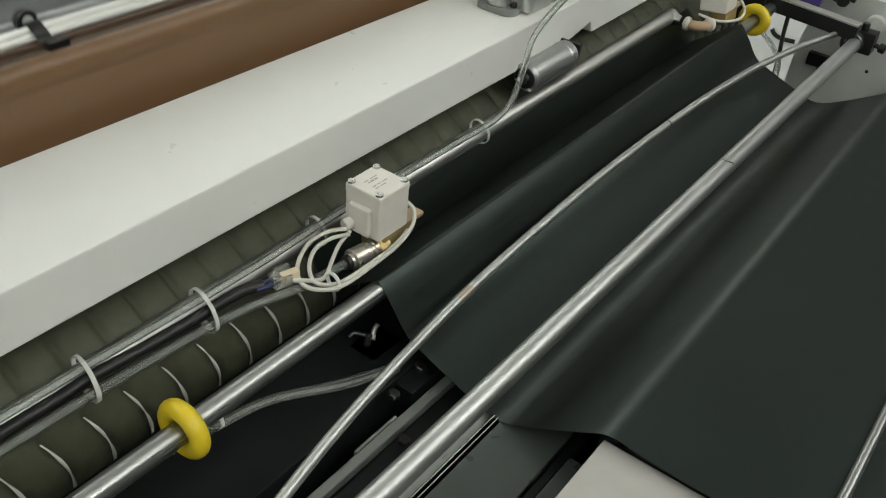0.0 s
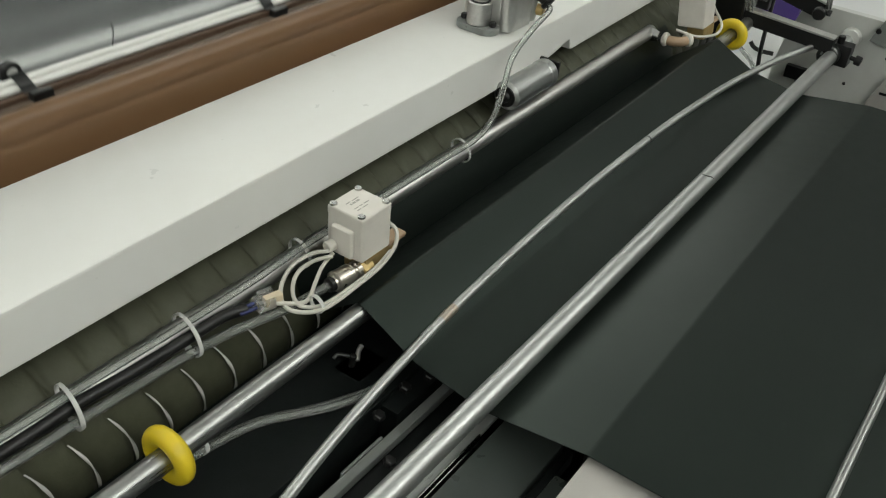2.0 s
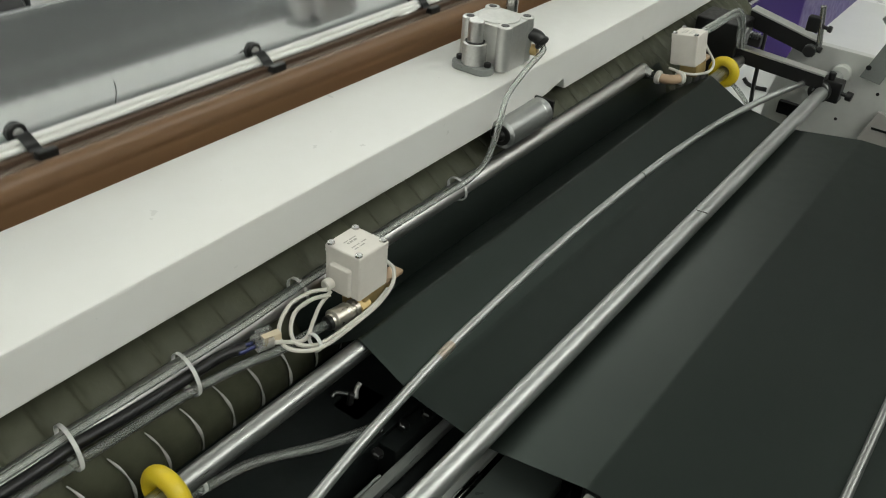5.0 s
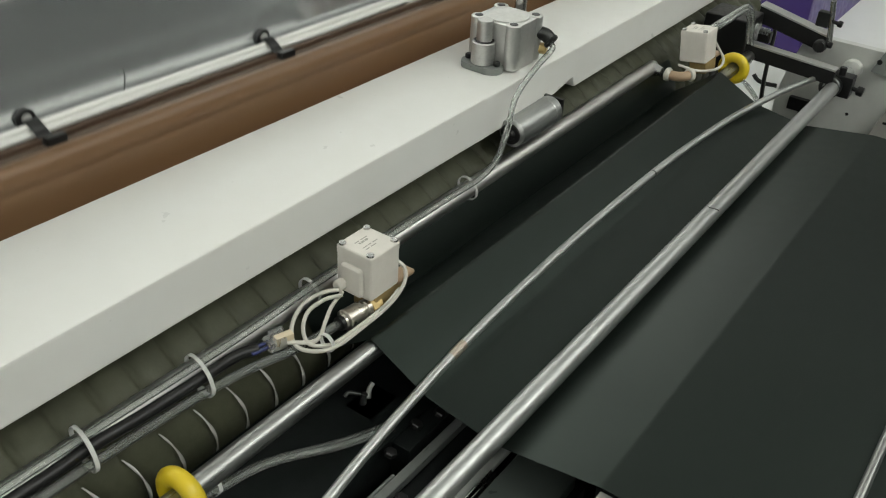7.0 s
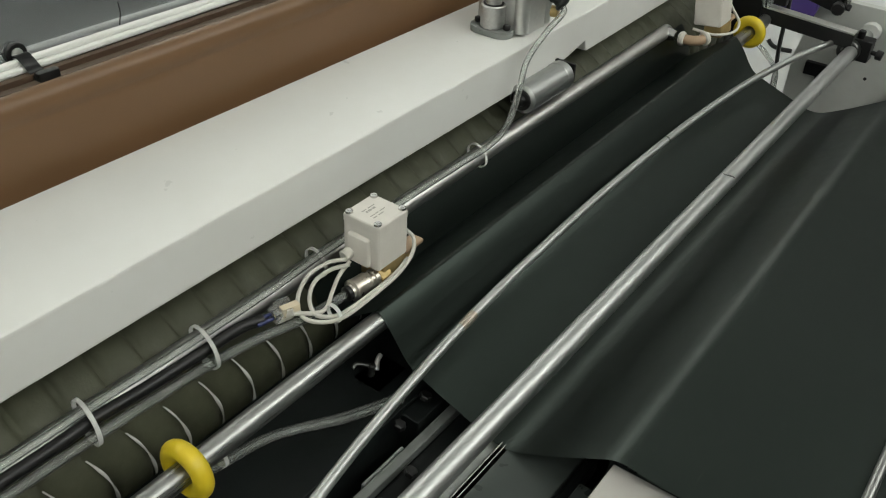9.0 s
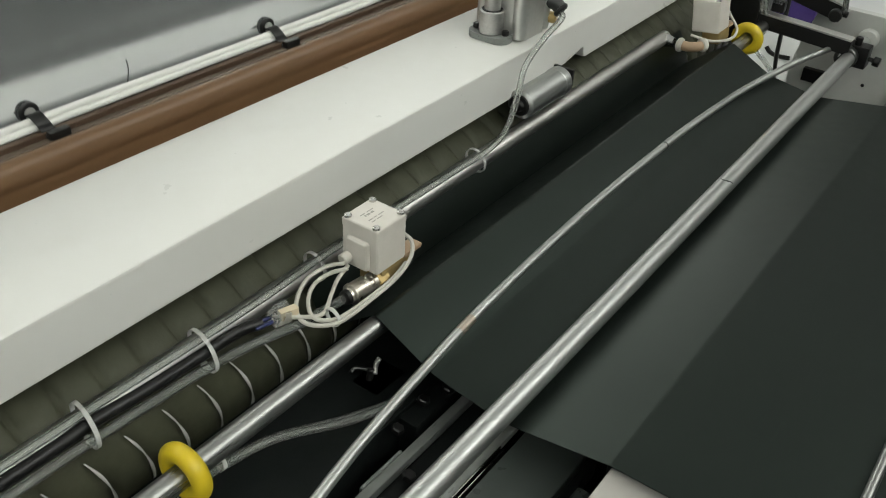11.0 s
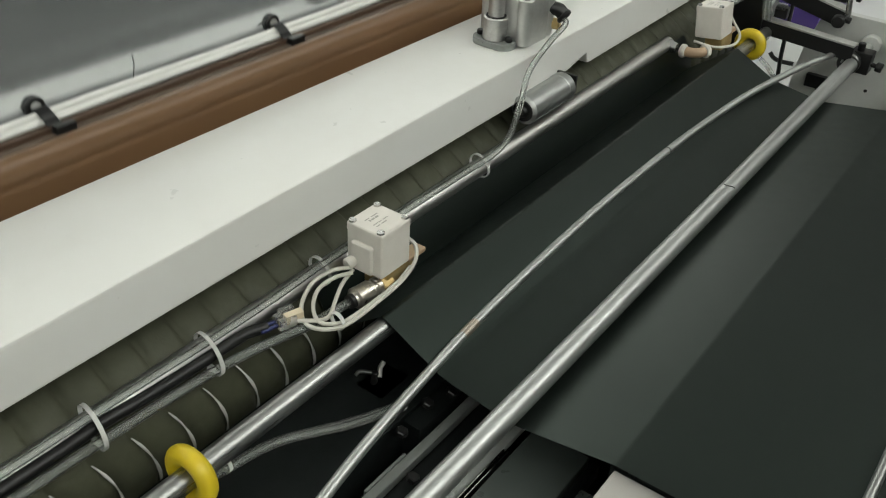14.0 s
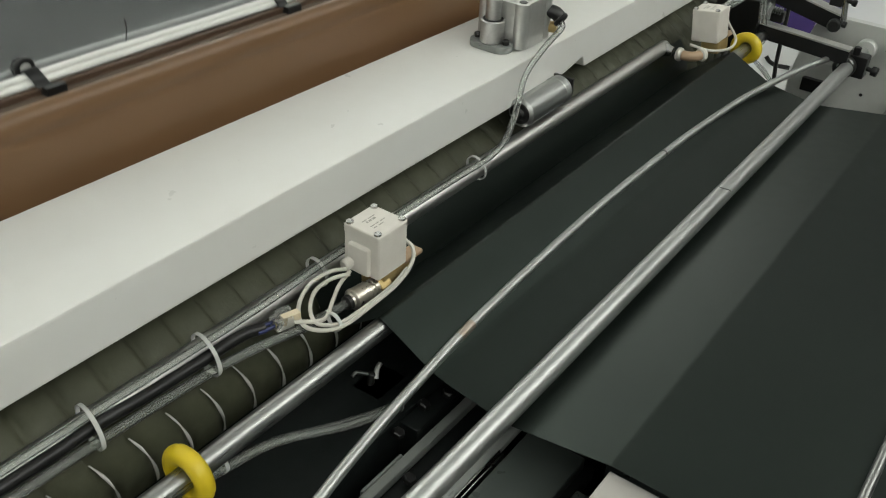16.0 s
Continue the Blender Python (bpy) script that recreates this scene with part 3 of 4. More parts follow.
# ---- solenoid valves ----
def build_valve(at, turn, fitted=True, name="solenoid_valve"):
    t = thing(name, "off-white plastic solenoid valve on a brass block beside the pipe", "valve", "solenoid valves", at=at)
    t.rotation_euler = (0, 0, radians(turn))
    bm = B(-0.0205, 0.0205, -0.0205, 0.0205, -0.046, 0.0, bevel=0.003, seg=3)
    part("valve_body", bm, M_PLASTIC, t)
    part("lid", B(-0.0206, 0.0206, -0.0206, 0.0206, -0.0085, 0.0010, bevel=0.0022, seg=3), M_PLASTIC, t)
    for sx in (-1, 1):
        for sy in (-1, 1):
            bm = lathe(bmesh.new(), [(0, 0), (0, 0.0036), (0.0018, 0.0034), (0.0026, 0.0022), (0.0018, 0.0012), (0.0012, 0)], (sx * 0.0168, sy * 0.0160, 0.0010), (0, 0, 1), 16)
            part("screw", bm, M_STEEL, t, "nickel screw")
    # unreadable print on the lid
    for y0, h, runs in ((0.0070, 0.0012, ((-0.010, -0.004), (-0.002, 0.007))), (0.0030, 0.0024, ((-0.008, -0.006), (-0.005, -0.001), (0.0, 0.004))), (-0.0035, 0.0012, ((-0.011, -0.005), (-0.004, 0.0), (0.002, 0.009))), (-0.0070, 0.0012, ((-0.011, -0.006), (-0.004, 0.003)))):
        for a, b in runs:
            part("print_line", B(a, b, y0, y0 + h, 0.0010, 0.0011), M_GREY_PRINT, t, smooth=0)
    if fitted:
        bm = B(-0.025, -0.018, -0.012, 0.013, -0.044, -0.014, bevel=0.0034, seg=3)
        boss = part("cable_boss", bm, M_PLASTIC, t)
        part("cable_gland", rod(bmesh.new(), (-0.024, 0.009, -0.034), (-1, 0.1, -0.1), 0.009, 0.0055), M_PLASTIC, boss)
    part("base_block", B(-0.012, 0.028, -0.019, 0.008, -0.064, -0.0462, bevel=0.0025), M_BRASS, t, "brass block")
    part("mount_tab", B(0.018, 0.045, -0.021, -0.006, -0.0475, -0.0425, bevel=0.0022), M_TAB, t, "tan mounting tab")
    if not fitted:
        return t
    fit = lathe(bmesh.new(), [(0, 0), (0, 0.009), (0.009, 0.009), (0.010, 0.0078), (0.013, 0.0078), (0.0135, 0.0097), (0.015, 0.0100), (0.016, 0.0093), (0.0162, 0.0098), (0.029, 0.0098), (0.030, 0.0103), (0.0325, 0.0103), (0.0335, 0.0090), (0.034, 0.0076), (0.036, 0.0070), (0.036, 0)], (-0.010, -0.012, -0.058), (-1, 0.10, 0.0), 26)
    part("push_fitting", fit, M_NICKEL, t, "nickel push-in fitting")
    part("brass_nut", lathe(bmesh.new(), [(0, 0), (0, 0.0105), (0.0115, 0.0105), (0.0125, 0.0090), (0.0125, 0)], (-0.003, -0.013, -0.058), (-1, 0.10, 0.0), 6), M_BRASS, t, "brass hexagon nut", smooth=20)
    part("release_ring", lathe(bmesh.new(), [(0, 0.0070), (0.004, 0.0068), (0.005, 0.005), (0.005, 0)], (-0.0458, -0.0084, -0.058), (-1, 0.10, 0.0), 22), M_BLACK, t, "black release ring")
    return t


build_valve((0.537, 0.4395, 0.900), 0)
build_valve((1.300, 0.440, 0.899), 0, False).rotation_euler = (radians(-8), 0, 0)


def rel(pts, o):
    return [Vector(p) - Vector(o) for p in pts]


def build_valve_cables():
    o = (0.50, 0.45, 0.85)
    t = thing("valve_cable", "off-white cable looped beside the valve", "cable", at=o)
    a = [(0.502, 0.4435, 0.866), (0.492, 0.456, 0.862), (0.474, 0.463, 0.855), (0.452, 0.455, 0.848), (0.441, 0.440, 0.8425), (0.447, 0.425, 0.840), (0.464, 0.4135, 0.841), (0.500, 0.4095, 0.846), (0.532, 0.409, 0.850), (0.556, 0.4125, 0.857), (0.566, 0.4195, 0.866), (0.564, 0.428, 0.873)]
    b = [(0.502, 0.4400, 0.862), (0.490, 0.451, 0.858), (0.474, 0.455, 0.853), (0.459, 0.448, 0.848), (0.450, 0.436, 0.844), (0.453, 0.427, 0.841), (0.467, 0.4175, 0.841), (0.500, 0.4135, 0.8445), (0.530, 0.4125, 0.848), (0.552, 0.4145, 0.853)]
    c = [(0.508, 0.445, 0.860), (0.492, 0.444, 0.853), (0.478, 0.439, 0.847), (0.458, 0.431, 0.8425), (0.440, 0.442, 0.845), (0.428, 0.452, 0.8475)]
    for p in (a, b, c):
        part("cable_run", S(rel(p, o), 0.0019, 8, 8), M_CABLE, t)


build_valve_cables()


def build_connector():
    o = (0.432, 0.453, 0.846)
    t = thing("cable_connector", "frosted plastic cable connector with tan insert and blue sleeves", "connector", at=o)
    t.rotation_euler = (0, 0, radians(-16))
    part("housing", B(-0.011, 0.006, -0.008, 0.006, -0.004, 0.006, bevel=0.0012), M_CONN, t)
    part("wing", B(-0.004, 0.010, 0.004, 0.010, -0.002, 0.007, bevel=0.0012), M_CONN, t)
    part("insert", B(-0.003, 0.014, -0.0055, 0.002, -0.003, 0.0062, bevel=0.001), M_BEIGE, t, "tan insert")
    part("sleeve", rod(bmesh.new(), (-0.026, -0.003, -0.0005), (1, 0, 0.05), 0.018, 0.0017), M_BLUE, t, "blue wire sleeve")
    part("sleeve", rod(bmesh.new(), (-0.024, 0.002, 0.001), (1, 0, 0), 0.016, 0.0017), M_BLUE, t, "blue wire sleeve")


build_connector()

build_hose("black_cable", "black sheathed cable tied along the pipe",
           [(0.05, 0.474, 0.846), (0.21, 0.471, 0.846), (0.2592, 0.4722, 0.8455), (0.3012, 0.469, 0.8455), (0.3526, 0.467, 0.8455), (0.395, 0.466, 0.8455), (0.415, 0.459, 0.8455)], 0.0052, M_BLACK)
build_hose("clear_hose", "clear plastic air hose tied under the black cable",
           [(0.05, 0.470, 0.8345), (0.222, 0.468, 0.8345), (0.274, 0.4665, 0.8345), (0.341, 0.463, 0.8345), (0.379, 0.459, 0.8345), (0.412, 0.4525, 0.8345), (0.4425, 0.4425, 0.836), (0.470, 0.4345, 0.841), (0.4905, 0.4312, 0.842)], 0.0042, M_TUBE)
build_hose("clear_hose", "clear plastic air hose laid along the pipe",
           [(0.05, 0.4775, 0.8525), (0.25, 0.4770, 0.8530), (0.36, 0.4750, 0.8530), (0.44, 0.4745, 0.8535), (0.5, 0.477, 0.8535), (0.575, 0.478, 0.853)], 0.0034, M_TUBE)
build_hose("clear_hose", "two clear hoses curving under the steel shaft",
           [(0.1, 0.44, 0.7920), (0.24, 0.428, 0.7840), (0.322, 0.4185, 0.7790), (0.374, 0.4095, 0.7750), (0.424, 0.38, 0.7730), (0.4586, 0.3665, 0.7700), (0.48, 0.362, 0.7640)], 0.0036, M_TUBE)
build_hose("clear_hose", "two clear hoses curving under the steel shaft",
           [(0.1, 0.448, 0.7860), (0.24, 0.436, 0.7800), (0.322, 0.4245, 0.7740), (0.374, 0.4155, 0.7710), (0.424, 0.388, 0.7690), (0.4586, 0.374, 0.7660), (0.48, 0.369, 0.7620)], 0.0036, M_TUBE)


def cable_tie(x, y, z, R, tilt=0.0, squash=1.35):
    t = thing("cable_tie", "white nylon cable tie round the pipe and hoses", "cable tie", "cable ties", at=(x, y, z))
    bm = bmesh.new()
    line = []
    for i in range(36):
        a = 2 * math.pi * i / 36
        u, v = R * squash * math.cos(a), R * math.sin(a)
        line.append(Vector((tilt * u * 0.5, u * 0.92 - v * 0.25, v * 0.92 + u * 0.35)))
    prev = first = None
    for i, p in enumerate(line):
        nrm = Vector((0, p.y, p.z)).normalized() * 0.0011
        row = [bm.verts.new(p + Vector((-0.0017, 0, 0))), bm.verts.new(p + Vector((0.0017, 0, 0))), bm.verts.new(p + nrm + Vector((0.0017, 0, 0))), bm.verts.new(p + nrm + Vector((-0.0017, 0, 0)))]
        if prev:
            for k in range(4):
                bm.faces.new((prev[k], prev[(k + 1) % 4], row[(k + 1) % 4], row[k]))
        else:
            first = row
        prev = row
    for k in range(4):
        bm.faces.new((prev[k], prev[(k + 1) % 4], first[(k + 1) % 4], first[k]))
    part("tie_band", bm, M_TIE, t, smooth=50)
    part("tie_head", B(-0.0026, 0.0026, -0.0026, 0.0026, -R * 0.95 - 0.0032, -R * 0.95 + 0.0004, bevel=0.0006), M_TIE, t)


cable_tie(0.256, 0.477, 0.8420, 0.0140, 0.3)
cable_tie(0.364, 0.4735, 0.8420, 0.0145, 0.3)
cable_tie(0.506, 0.4835, 0.842, 0.0125, 0.2, 1.1)
cable_tie(0.764, 0.4825, 0.8435, 0.0118, 0.2, 1.15)
cable_tie(0.462, 0.4225, 0.8415, 0.0065, 0.2, 1.2)
cable_tie(0.325, 0.4205, 0.785, 0.0065, 0.2, 1.2)


# ---- machine body under the film ----
def build_under():
    t = thing("machine_base", "dark painted machine bed under the rollers", "machine base", at=(0.6, 0.2, 0))
    o = Vector((0.6, 0.2, 0))

    def bx(name, a, mat, label="", bevel=0.002):
        return part(name, B(a[0] - o.x, a[1] - o.x, a[2] - o.y, a[3] - o.y, a[4], a[5], bevel=bevel), mat, t, label)
    bx("bed_plate", (-0.6, 1.36, 0.2, 0.66, 0.66, 0.70), M_DARK)
    bx("rear_panel", (-0.6, 1.36, 0.640, 0.650, 0.702, 0.82), M_DARK)
    bx("skirt", (-0.6, 1.54, -0.75, 0.2, 0.60, 0.66), M_DARK)
    bx("front_panel", (-0.6, 1.54, -0.74, -0.72, 0.0, 0.598), M_DARK)
    bx("back_panel", (-0.6, 1.36, 0.63, 0.65, 0.0, 0.658), M_DARK)
    bx("end_panel", (-0.6, -0.58, -0.718, 0.628, 0.0, 0.598), M_DARK)
    bx("inner_shelf", (-0.6, 1.32, 0.36, 0.47, 0.702, 0.755), M_DARK, "black inner shelf")
    bx("grey_bar", (-0.25, 1.34, 0.3265, 0.3365, 0.735, 0.745), M_GREYBAR, "pale grey flat bar")
    bx("channel", (-0.25, 1.34, 0.292, 0.307, 0.744, 0.7485), M_GREYBAR, "grey flat bar")
    bx("black_web", (-0.25, 1.34, 0.3085, 0.325, 0.702, 0.739), M_DARK)
    bx("slide_rail", (-0.25, 0.66, 0.272, 0.290, 0.742, 0.7495), M_GREYBAR, "dark grey rail")
    bx("rod_strip", (-0.25, 0.500, 0.2685, 0.2695, 0.745, 0.7555), M_STEEL, "thin bright strip", 0.0002)
    bx("rod_strip", (-0.25, 0.500, 0.2645, 0.2655, 0.745, 0.7555), M_STEEL, "thin bright strip", 0.0002)
    bx("side_plate", (-0.25, 0.54, 0.2065, 0.2625, 0.735, 0.754), M_GPLATE, "smoked grey plate")
    bx("groove_strip", (-0.25, 0.54, 0.1965, 0.2050, 0.735, 0.750), M_DARK)
    bx("side_plate", (-0.25, 0.503, 0.1765, 0.1950, 0.735, 0.756), M_GPLATE, "smoked grey plate")
    bx("support_edge", (0.505, 1.328, 0.160, 0.176, 0.75, 0.8005), M_DARK)
    bx("table_top", (0.505, 1.328, -0.70, 0.155, 0.775, 0.8005), M_DARK, "dark table under the film")
    # toggles and dark bits beside the film edge
    for x, y, z in ((0.53, 0.347, 0.752), (0.50, 0.352, 0.757), (0.46, 0.350, 0.754), (0.545, 0.314, 0.752), (0.43, 0.314, 0.747)):
        part("bolt_head", lathe(bmesh.new(), [(0, 0), (0, 0.006), (0.004, 0.006), (0.005, 0.005), (0.005, 0)], (x - o.x, y - o.y, z), (0.2, -0.3, 1), 6), M_BLACK, t, smooth=20)
    bx("dark_bracket", (0.475, 0.545, 0.340, 0.360, 0.702, 0.752), M_DARK)
    bx("light_patch", (0.40, 0.455, 0.3385, 0.3425, 0.715, 0.741), M_GREYBAR)


build_under()


def build_block():
    t = thing("end_block", "pale grey block beside the film edge", "block", at=(0.45, 0.10, 0.795))
    part("block_body", B(-0.16, 0.053, -0.13, 0.071, -0.044, 0.0, bevel=0.0015), M_BLOCK, t)
    # dark strip put in for the shade between block and film edge
    part("shadow_gap", B(0.0532, 0.056, -0.13, 0.0715, -0.044, -0.001), M_DARK, t, "dark strip in place of the shade in the gap", 0)


build_block()


def build_wing_bolt():
    o = (0.4940, 0.4100, 0.764)
    t = thing("wing_bolt", "worn steel wing bolt on a dark clamp", "bolt", at=o)
    part("bolt_wing", S([(-0.013, 0.010, 0.003), (-0.008, 0.009, 0.005), (-0.001, 0.003, 0.002), (0.004, -0.001, 0.0)], 0.0020, 10, 6), M_GUN, t)
    part("bolt_screw", S([(0.014, -0.001, 0.007), (0.008, -0.002, 0.004), (0.002, -0.006, -0.001)], 0.0025, 10, 6), M_CAST, t, "pale steel screw")
    part("bolt_shank", rod(bmesh.new(), (0, 0, -0.014), (0.1, -0.1, 1), 0.018, 0.0035), M_ARM, t)
    part("clamp", B(-0.014, 0.030, -0.022, 0.012, -0.0145, -0.009, bevel=0.002), M_DARK, t)


build_wing_bolt()


# ---- far end: side frame, arms and clamps ----
def build_side_frame():
    x, y = 1.565, 0.0
    t = thing("side_frame", "grey steel side frame plate of the machine", "machine frame", at=(x, y, 0))
    bm = bmesh.new()
    prism(bm, [(-0.9, 0.0), (0.372, 0.0), (0.372, 0.735), (0.362, 0.79), (0.345, 0.8455), (-0.9, 0.8455)], 0, 0.0, 0.016, 0.0015)
    part("frame_plate", bm, M_FRAME, t)
    bx = part("black_port", B(-0.012, -0.0005, 0.312, 0.346, 0.715, 0.737, bevel=0.001), M_BLACK, t, "black port block")
    part("port_leg", B(-0.010, -0.0005, 0.312, 0.326, 0.700, 0.7148, bevel=0.001), M_BLACK, t)
    part("flange", lathe(bmesh.new(), [(0, 0), (0, 0.0145), (0.002, 0.016), (0.012, 0.016), (0.012, 0)], (-0.0125, 0.2625, 0.808), (1, 0, 0), 36), M_FRAME, t, "round steel flange")
    for yy, zz in ((0.25, 0.73), (0.12, 0.72), (0.20, 0.79)):
        part("bolt_hole", lathe(bmesh.new(), [(0, 0), (0, 0.0028), (0.0008, 0.0028), (0.0008, 0)], (-0.001, yy, zz), (1, 0, 0), 14), M_BLACK, t)


build_side_frame()


def build_arm(name, label, x, top, thick, drop):
    """A flat arm in a plane across x, from one end to the other."""
    (ya, za), (yb, zb) = top
    t = thing(name, label, "machine arm", "film guide arms", at=(x, ya, za))
    bm = bmesh.new()
    prism(bm, [(0, 0), (yb - ya, zb - za), (yb - ya, zb - za - drop), (0, -drop)], 0, 0, thick, 0.001)
    part("arm_bar", bm, M_ARM, t)
    bm = bmesh.new()
    prism(bm, [(0, 0.0035), (yb - ya, zb - za + 0.0035), (yb - ya, zb - za + 0.0003), (0, 0.0003)], 0, -0.001, thick + 0.004, 0.0006)
    part("arm_flange", bm, M_CAST, t, "bright steel top edge")
    return t


build_arm("guide_arm", "blackened steel arm holding the rods", 1.462, ((0.414, 0.838), (0.268, 0.8300)), 0.014, 0.022)
build_arm("guide_arm", "blackened steel arm holding an upper roller", 1.53, ((0.424, 0.8820), (0.309, 0.8575)), 0.020, 0.026)


def build_clamp():
    x, y, z = 1.478, 0.266, 0.807
    t = thing("rod_clamp", "dark steel clamp with thumb screws holding the rod ends", "clamp", at=(x, y, z))
    part("clamp_block", B(0.0, 0.026, -0.024, 0.016, -0.020, 0.014, bevel=0.002), M_ARM, t)
    part("clamp_collar", lathe(bmesh.new(), [(0, 0.0108), (0, 0.0155), (0.002, 0.017), (0.012, 0.017), (0.013, 0.0155), (0.013, 0.0108)], (-0.014, 0.005, -0.004), (1, 0, 0), 32), M_GUN, t, "dark steel collar")
    part("clamp_tab", B(-0.012, 0.0, 0.014, 0.044, -0.006, 0.014, bevel=0.002), M_FRAME, t, "steel tab")
    k = part("thumb_screw", rod(bmesh.new(), (0.008, -0.004, 0.0135), (0, 0, 1), 0.013, 0.0055), M_BLACK, t, "black thumb screw")
    part("thumb_screw", rod(bmesh.new(), (0.010, -0.024, -0.004), (0, -1, -0.1), 0.009, 0.0035), M_BLACK, t, "black thumb screw")
    part("screw_knob", rod(bmesh.new(), (0.010, -0.032, -0.005), (0, -1, -0.1), 0.010, 0.0075), M_BLACK, t, "black knob")


build_clamp()


def build_upper_clamp():
    x, y, z = 1.53, 0.312, 0.865
    t = thing("slide_clamp", "steel slide clamp with black thumb screws on the arm", "clamp", at=(x, y, z))
    part("clamp_post", rod(bmesh.new(), (-0.006, -0.0115, -0.020), (0, 0.17, 1), 0.075, 0.0046, 0.0008), M_STEEL, t, "bright steel post")
    part("clamp_block", B(-0.012, 0.004, -0.002, 0.018, 0.010, 0.034, bevel=0.002), M_ARM, t)
    part("pivot_knob", lathe(bmesh.new(), [(0, 0), (0, 0.0085), (0.002, 0.0100), (0.012, 0.0100), (0.014, 0.0085), (0.014, 0)], (-0.022, 0.0, -0.018), (1, 0.1, 0), 24), M_BLACK, t, "black pivot knob")
    for yy, zz, ax in ((-0.008, 0.023, (0, -1, -0.1)), (-0.002, -0.013, (0, -1, -0.1))):
        k = part("thumb_screw", rod(bmesh.new(), (-0.012, yy, zz), ax, 0.010, 0.0030), M_BLACK, t, "black thumb screw")
        part("screw_knob", rod(bmesh.new(), Vector((-0.012, yy, zz)) + Vector(ax) * 0.008, ax, 0.007, 0.0052), M_BLACK, k, "black knob")


build_upper_clamp()


def build_bracket():
    t = thing("hole_bracket", "grey steel bracket with a bolt hole on the frame", "bracket", at=(1.545, 0.216, 0.862))
    bm = bmesh.new()
    prism(bm, [(0.0166, -0.0455), (-0.010, 0.030), (0.012, 0.052), (0.004, 0.060), (-0.045, 0.045), (-0.0165, -0.050)], 0, 0.0, 0.012, 0.001)
    part("bracket_plate", bm, M_GREYBAR, t)
    part("bolt_hole", lathe(bmesh.new(), [(0, 0), (0, 0.0042), (0.001, 0.0042), (0.001, 0)], (-0.0012, 0.007, -0.027), (1, 0, 0), 20), M_BLACK, t)
    t = thing("sensor_plate", "pale steel plate standing against the frame", "plate", at=(1.545, 0.15, 0.735))
    bm = bmesh.new()
    prism(bm, [(0.0586, -0.027), (-0.06, -0.060), (-0.06, 0.010), (0.038, 0.034)], 0, 0.0, 0.010, 0.001)
    part("plate_body", bm, M_BLOCK, t)
    part("plate_slot", B(-0.0012, 0.0, 0.005, 0.040, 0.003, 0.007, bevel=0.0003), M_DARK, t)


build_bracket()


def build_far_black():
    t = thing("bearing_housing", "black bearing housing at the roller end", "bearing", at=(1.46, 0.44, 0.83))
    part("housing_body", B(0.0, 0.07, -0.026, 0.05, -0.045, 0.044, bevel=0.004), M_BLACK, t)
    t = thing("spring_clamp", "small nickel spring clamp above the steel shaft", "clamp", at=(1.47, 0.390, 0.853))
    part("clamp_body", B(-0.004, 0.010, -0.010, 0.010, -0.008, 0.010, bevel=0.002), M_ARM, t)
    for k in range(4):
        part("spring_coil", torus(bmesh.new(), (-0.006, -0.006 + k * 0.004, 0.012), (0, 1, 0.2), 0.005, 0.0011, 20, 6), M_GUN, t)
    part("lever", S([(0.0, 0.012, -0.006), (-0.002, 0.018, 0.006), (0.002, 0.015, 0.018)], 0.002, 8, 6), M_CHROME, t)


build_far_black()


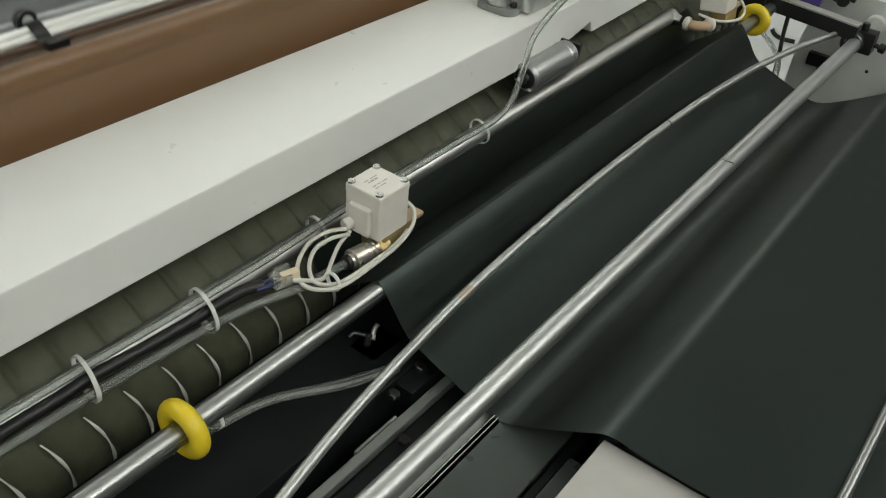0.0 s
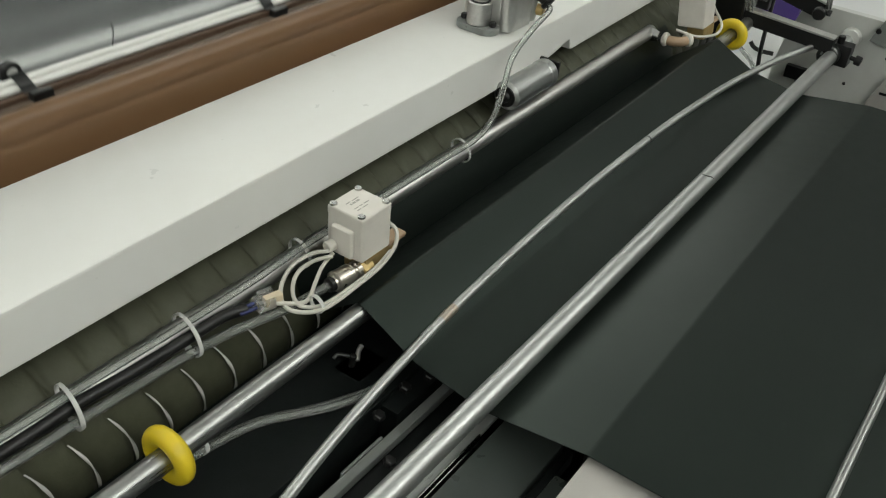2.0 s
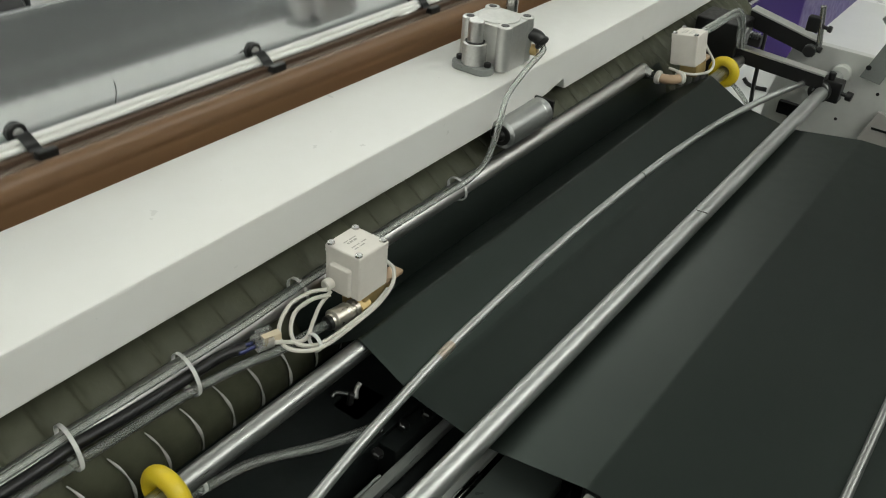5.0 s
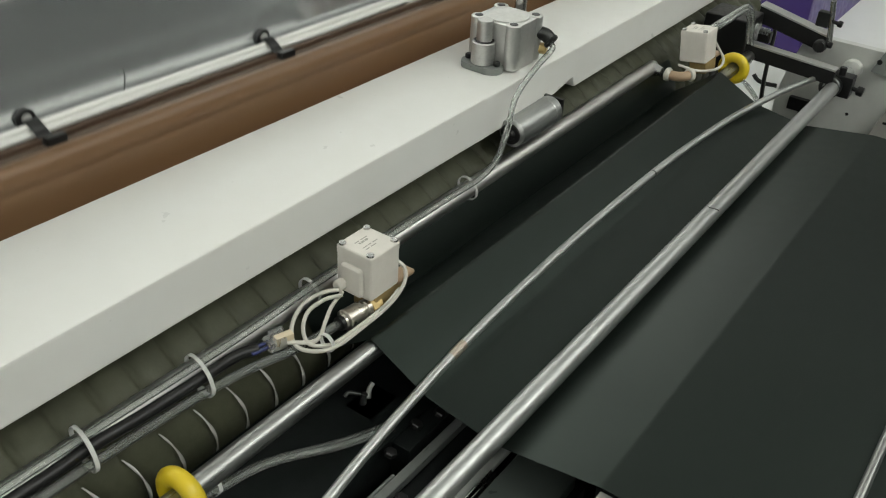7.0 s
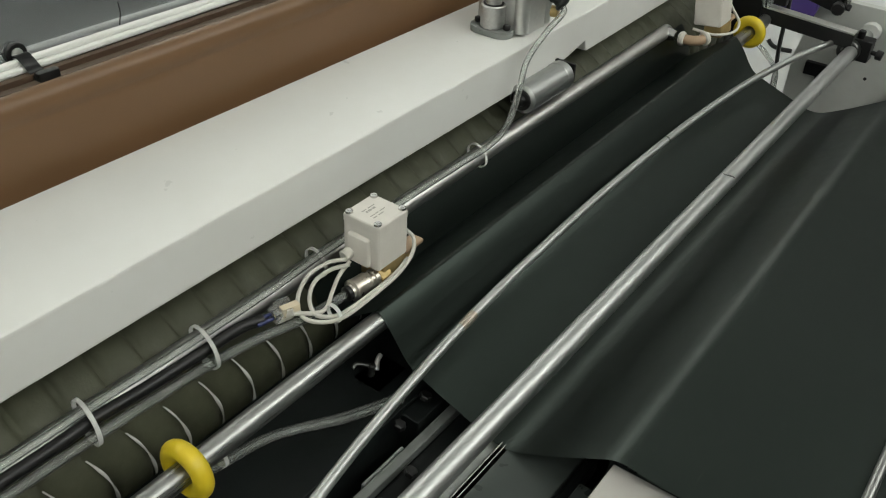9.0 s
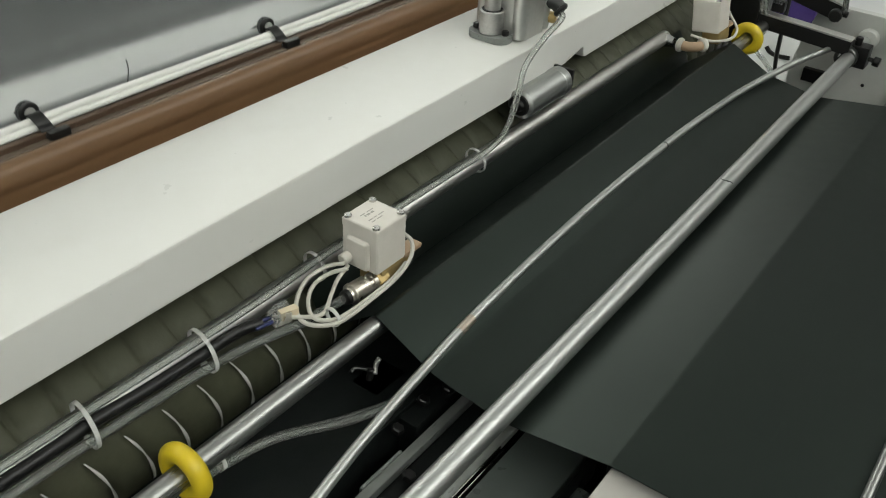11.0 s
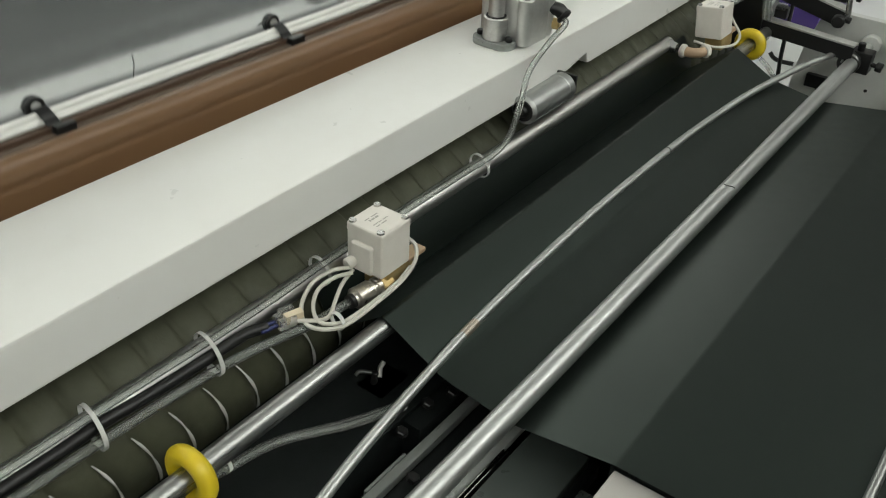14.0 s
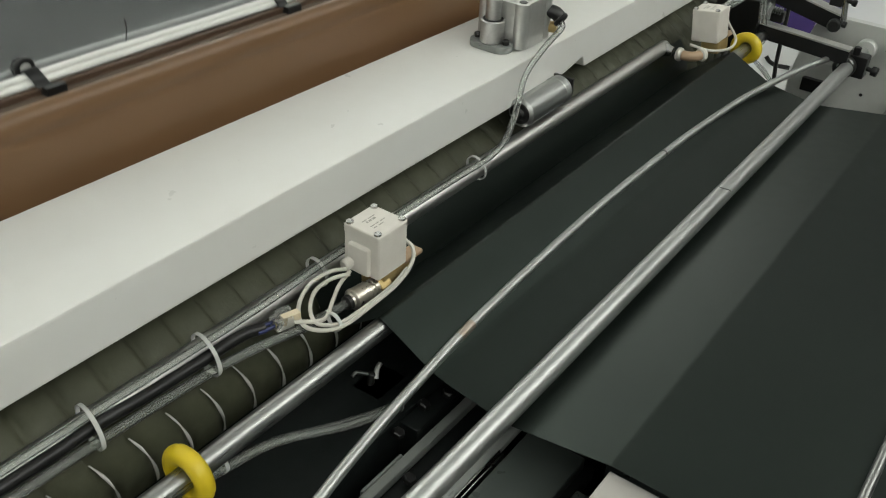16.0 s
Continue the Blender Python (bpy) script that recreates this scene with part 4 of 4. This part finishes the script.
def build_far_hoses():
    for k, (dy, dz) in enumerate(((0, 0), (0.006, -0.003), (0.002, 0.006))):
        build_hose("clear_hose", "bundle of clear hoses and white cable at the roller end",
                   [(1.322, 0.440 + dy, 0.872 + dz), (1.335, 0.432 + dy, 0.888 + dz), (1.365, 0.423 + dy, 0.896 + dz), (1.40, 0.418 + dy, 0.901 + dz), (1.43, 0.413 + dy, 0.902 + dz), (1.442, 0.407 + dy, 0.888 + dz), (1.444, 0.403 + dy, 0.862 + dz), (1.446, 0.400 + dy, 0.845)], 0.0036, M_TUBE, 10)
    build_hose("valve_cable", "white cable looped under the far valve",
               [(1.262, 0.447, 0.852), (1.276, 0.420, 0.846), (1.305, 0.402, 0.846), (1.330, 0.404, 0.853), (1.340, 0.420, 0.866), (1.338, 0.430, 0.88)], 0.0021, M_CABLE, 8)
    build_hose("clear_hose", "clear hoses hanging behind the yellow ring",
               [(1.388, 0.385, 0.806), (1.392, 0.372, 0.796), (1.396, 0.360, 0.782), (1.402, 0.351, 0.765), (1.404, 0.349, 0.74)], 0.0034, M_TUBE)
    build_hose("clear_hose", "clear hoses hanging behind the yellow ring",
               [(1.398, 0.392, 0.806), (1.402, 0.380, 0.794), (1.406, 0.366, 0.780), (1.410, 0.355, 0.763), (1.412, 0.352, 0.74)], 0.0034, M_TUBE)
    # fitting that joins the pipe to the far valve
    t = thing("pipe_elbow", "tan elbow with white sealing tape at the pipe end", "fitting", at=(1.252, 0.470, 0.838))
    part("elbow_body", S([(-0.001, -0.010, 0.0), (0.0, -0.026, 0.0), (0.008, -0.038, 0.001), (0.022, -0.042, 0.003)], 0.0072, 14, 6), M_TAB, t)
    part("sealing_tape", torus(bmesh.new(), (-0.001, -0.014, 0), (0, -1, 0), 0.0064, 0.0040, 24, 8, 1.2), M_CABLE, t, "white sealing tape")
    part("sealing_tape", torus(bmesh.new(), (0.016, -0.041, 0.002), (1, -0.4, 0), 0.0064, 0.0040, 24, 8, 1.2), M_CABLE, t, "white sealing tape")
    part("pipe_taper", lathe(bmesh.new(), [(0, 0.0098), (0.010, 0.0098), (0.022, 0.0066), (0.022, 0)], (0.0, 0.018, 0.001), (-0.05, -1, 0), 24), M_STEEL, t)
    build_hose("black_cable", "black cable hanging beside the frame", [(1.70, 0.435, 0.80), (1.70, 0.432, 0.70), (1.71, 0.428, 0.6), (1.72, 0.43, 0.3), (1.72, 0.43, 0.0)], 0.004, M_BLACK)


build_far_hoses()


def build_background():
    t = thing("purple_cabinet", "purple painted machine cabinet behind the frame", "cabinet", at=(2.35, 0.6, 0))
    part("cabinet_base", B(-0.15, 0.5, -0.30, 0.5, 0.0, 0.584, bevel=0.004), M_WALL, t, "white painted base")
    part("base_slot", S([(-0.151, -0.014, 0.512), (-0.151, -0.026, 0.501), (-0.151, -0.045, 0.497), (-0.151, -0.075, 0.499)], 0.0055, 8, 6), M_BLACK, t)
    part("cabinet_body", B(-0.15, 0.5, -0.105, 0.5, 0.5845, 0.80, bevel=0.006), M_PURPLE, t)
    part("cabinet_top", B(-0.16, 0.51, -0.11, 0.51, 0.801, 0.815, bevel=0.004), M_PURPLE, t)
    # dark drive unit behind the sealing head
    t = thing("drive_motor", "black drive motor behind the sealing head", "motor", at=(0.50, 1.03, 0.92))
    part("motor_body", rod(bmesh.new(), (-0.22, 0, 0.03), (1, 0, 0), 0.315, 0.045, 0.006), M_BLACK, t)
    part("motor_foot", B(-0.22, 0.13, -0.05, 0.05, -0.92, -0.016, bevel=0.004), M_BLACK, t)
    part("motor_shaft", rod(bmesh.new(), (0.11, 0, 0.0), (0, 0, 1), 0.075, 0.011), M_BLACK, t)
    t = thing("white_cabinet", "white painted cabinet behind the machine", "cabinet", at=(0.6, 1.9, 0))
    part("cabinet_body", B(-2.4, 1.6, 0.0, 0.6, 0.0, 1.5, bevel=0.01), M_WALL, t)
    for x in (-1.6, -0.8, 0.0, 0.8):
        d = part("cabinet_door", B(x - 0.39, x + 0.39, -0.018, -0.001, 0.06, 1.46, bevel=0.004), M_WALL, t)
        part("door_handle", B(x + 0.33, x + 0.35, -0.04, -0.019, 0.7, 0.85, bevel=0.004), M_STEEL, d)


build_background()


# ---- what moves ----
def motions():
    # the sealing head rides up and down, stops at the top, and sets off again
    rise = 0.0272
    tops = [-0.1065 + 0.7715 * k for k in range(6)] + [4.518, 5.282, 6.043, 6.804, 7.5685, 8.333]
    rows = []
    for n in range(84):
        t = n * 0.1
        k = max(i for i, top in enumerate(tops) if top <= t + 1e-6)
        if k + 1 >= len(tops):
            break
        rows.append((t, rise * math.cos(2 * math.pi * (t - tops[k]) / (tops[k + 1] - tops[k]))))
    rows += [(8.333, rise), (9.9, rise)]
    for n in range(61):
        t = 10.0 + n * 0.1
        rows.append((t, rise * math.cos(2 * math.pi * (t - 11.451) / 0.767)))
    walk(head, [(a, pose(0, 0.6695, 0.989 + b, 0, 0, -1.4)) for a, b in rows])
    # the film wanders a little from side to side
    drift = [(0.0, 0.7), (0.5, 2.4), (1.0, 2.4), (1.5, -1.9), (2.0, -1.4), (2.5, 1.3), (3.0, -2.3), (3.5, -2.6), (4.0, -0.4), (6.5, 2.5), (7.0, 1.2), (7.5, 2.4), (8.0, -0.1), (8.5, -0.4), (9.0, -0.8),
             (11.5, -1.5), (12.0, -1.2), (12.5, -1.5), (13.0, 0.2), (13.5, 2.6), (14.0, 2.5), (14.5, 0.6), (15.0, -4.7), (15.5, -0.5), (16.0, 3.2)]
    walk(film, [(t, pose(d * 0.001, 0, 0)) for t, d in drift])
    # the film hangs slack while the feed rests, and is drawn taut when it runs
    taut, slack = strip_poses(TAUT), strip_poses(SLACK)
    for ob, a, b in zip(film_strips, taut, slack):
        most = tuple(p * 0.22 + q * 0.78 for p, q in zip(a, b))
        keys = [(0.0, b), (0.4, b), (0.5, a), (8.2, a), (8.3, most), (8.8, b), (10.3, b), (10.4, a), (16.0, a)]
        walk(ob, [(t, pose(0, p[0], p[1], p[2])) for t, p in keys])


motions()
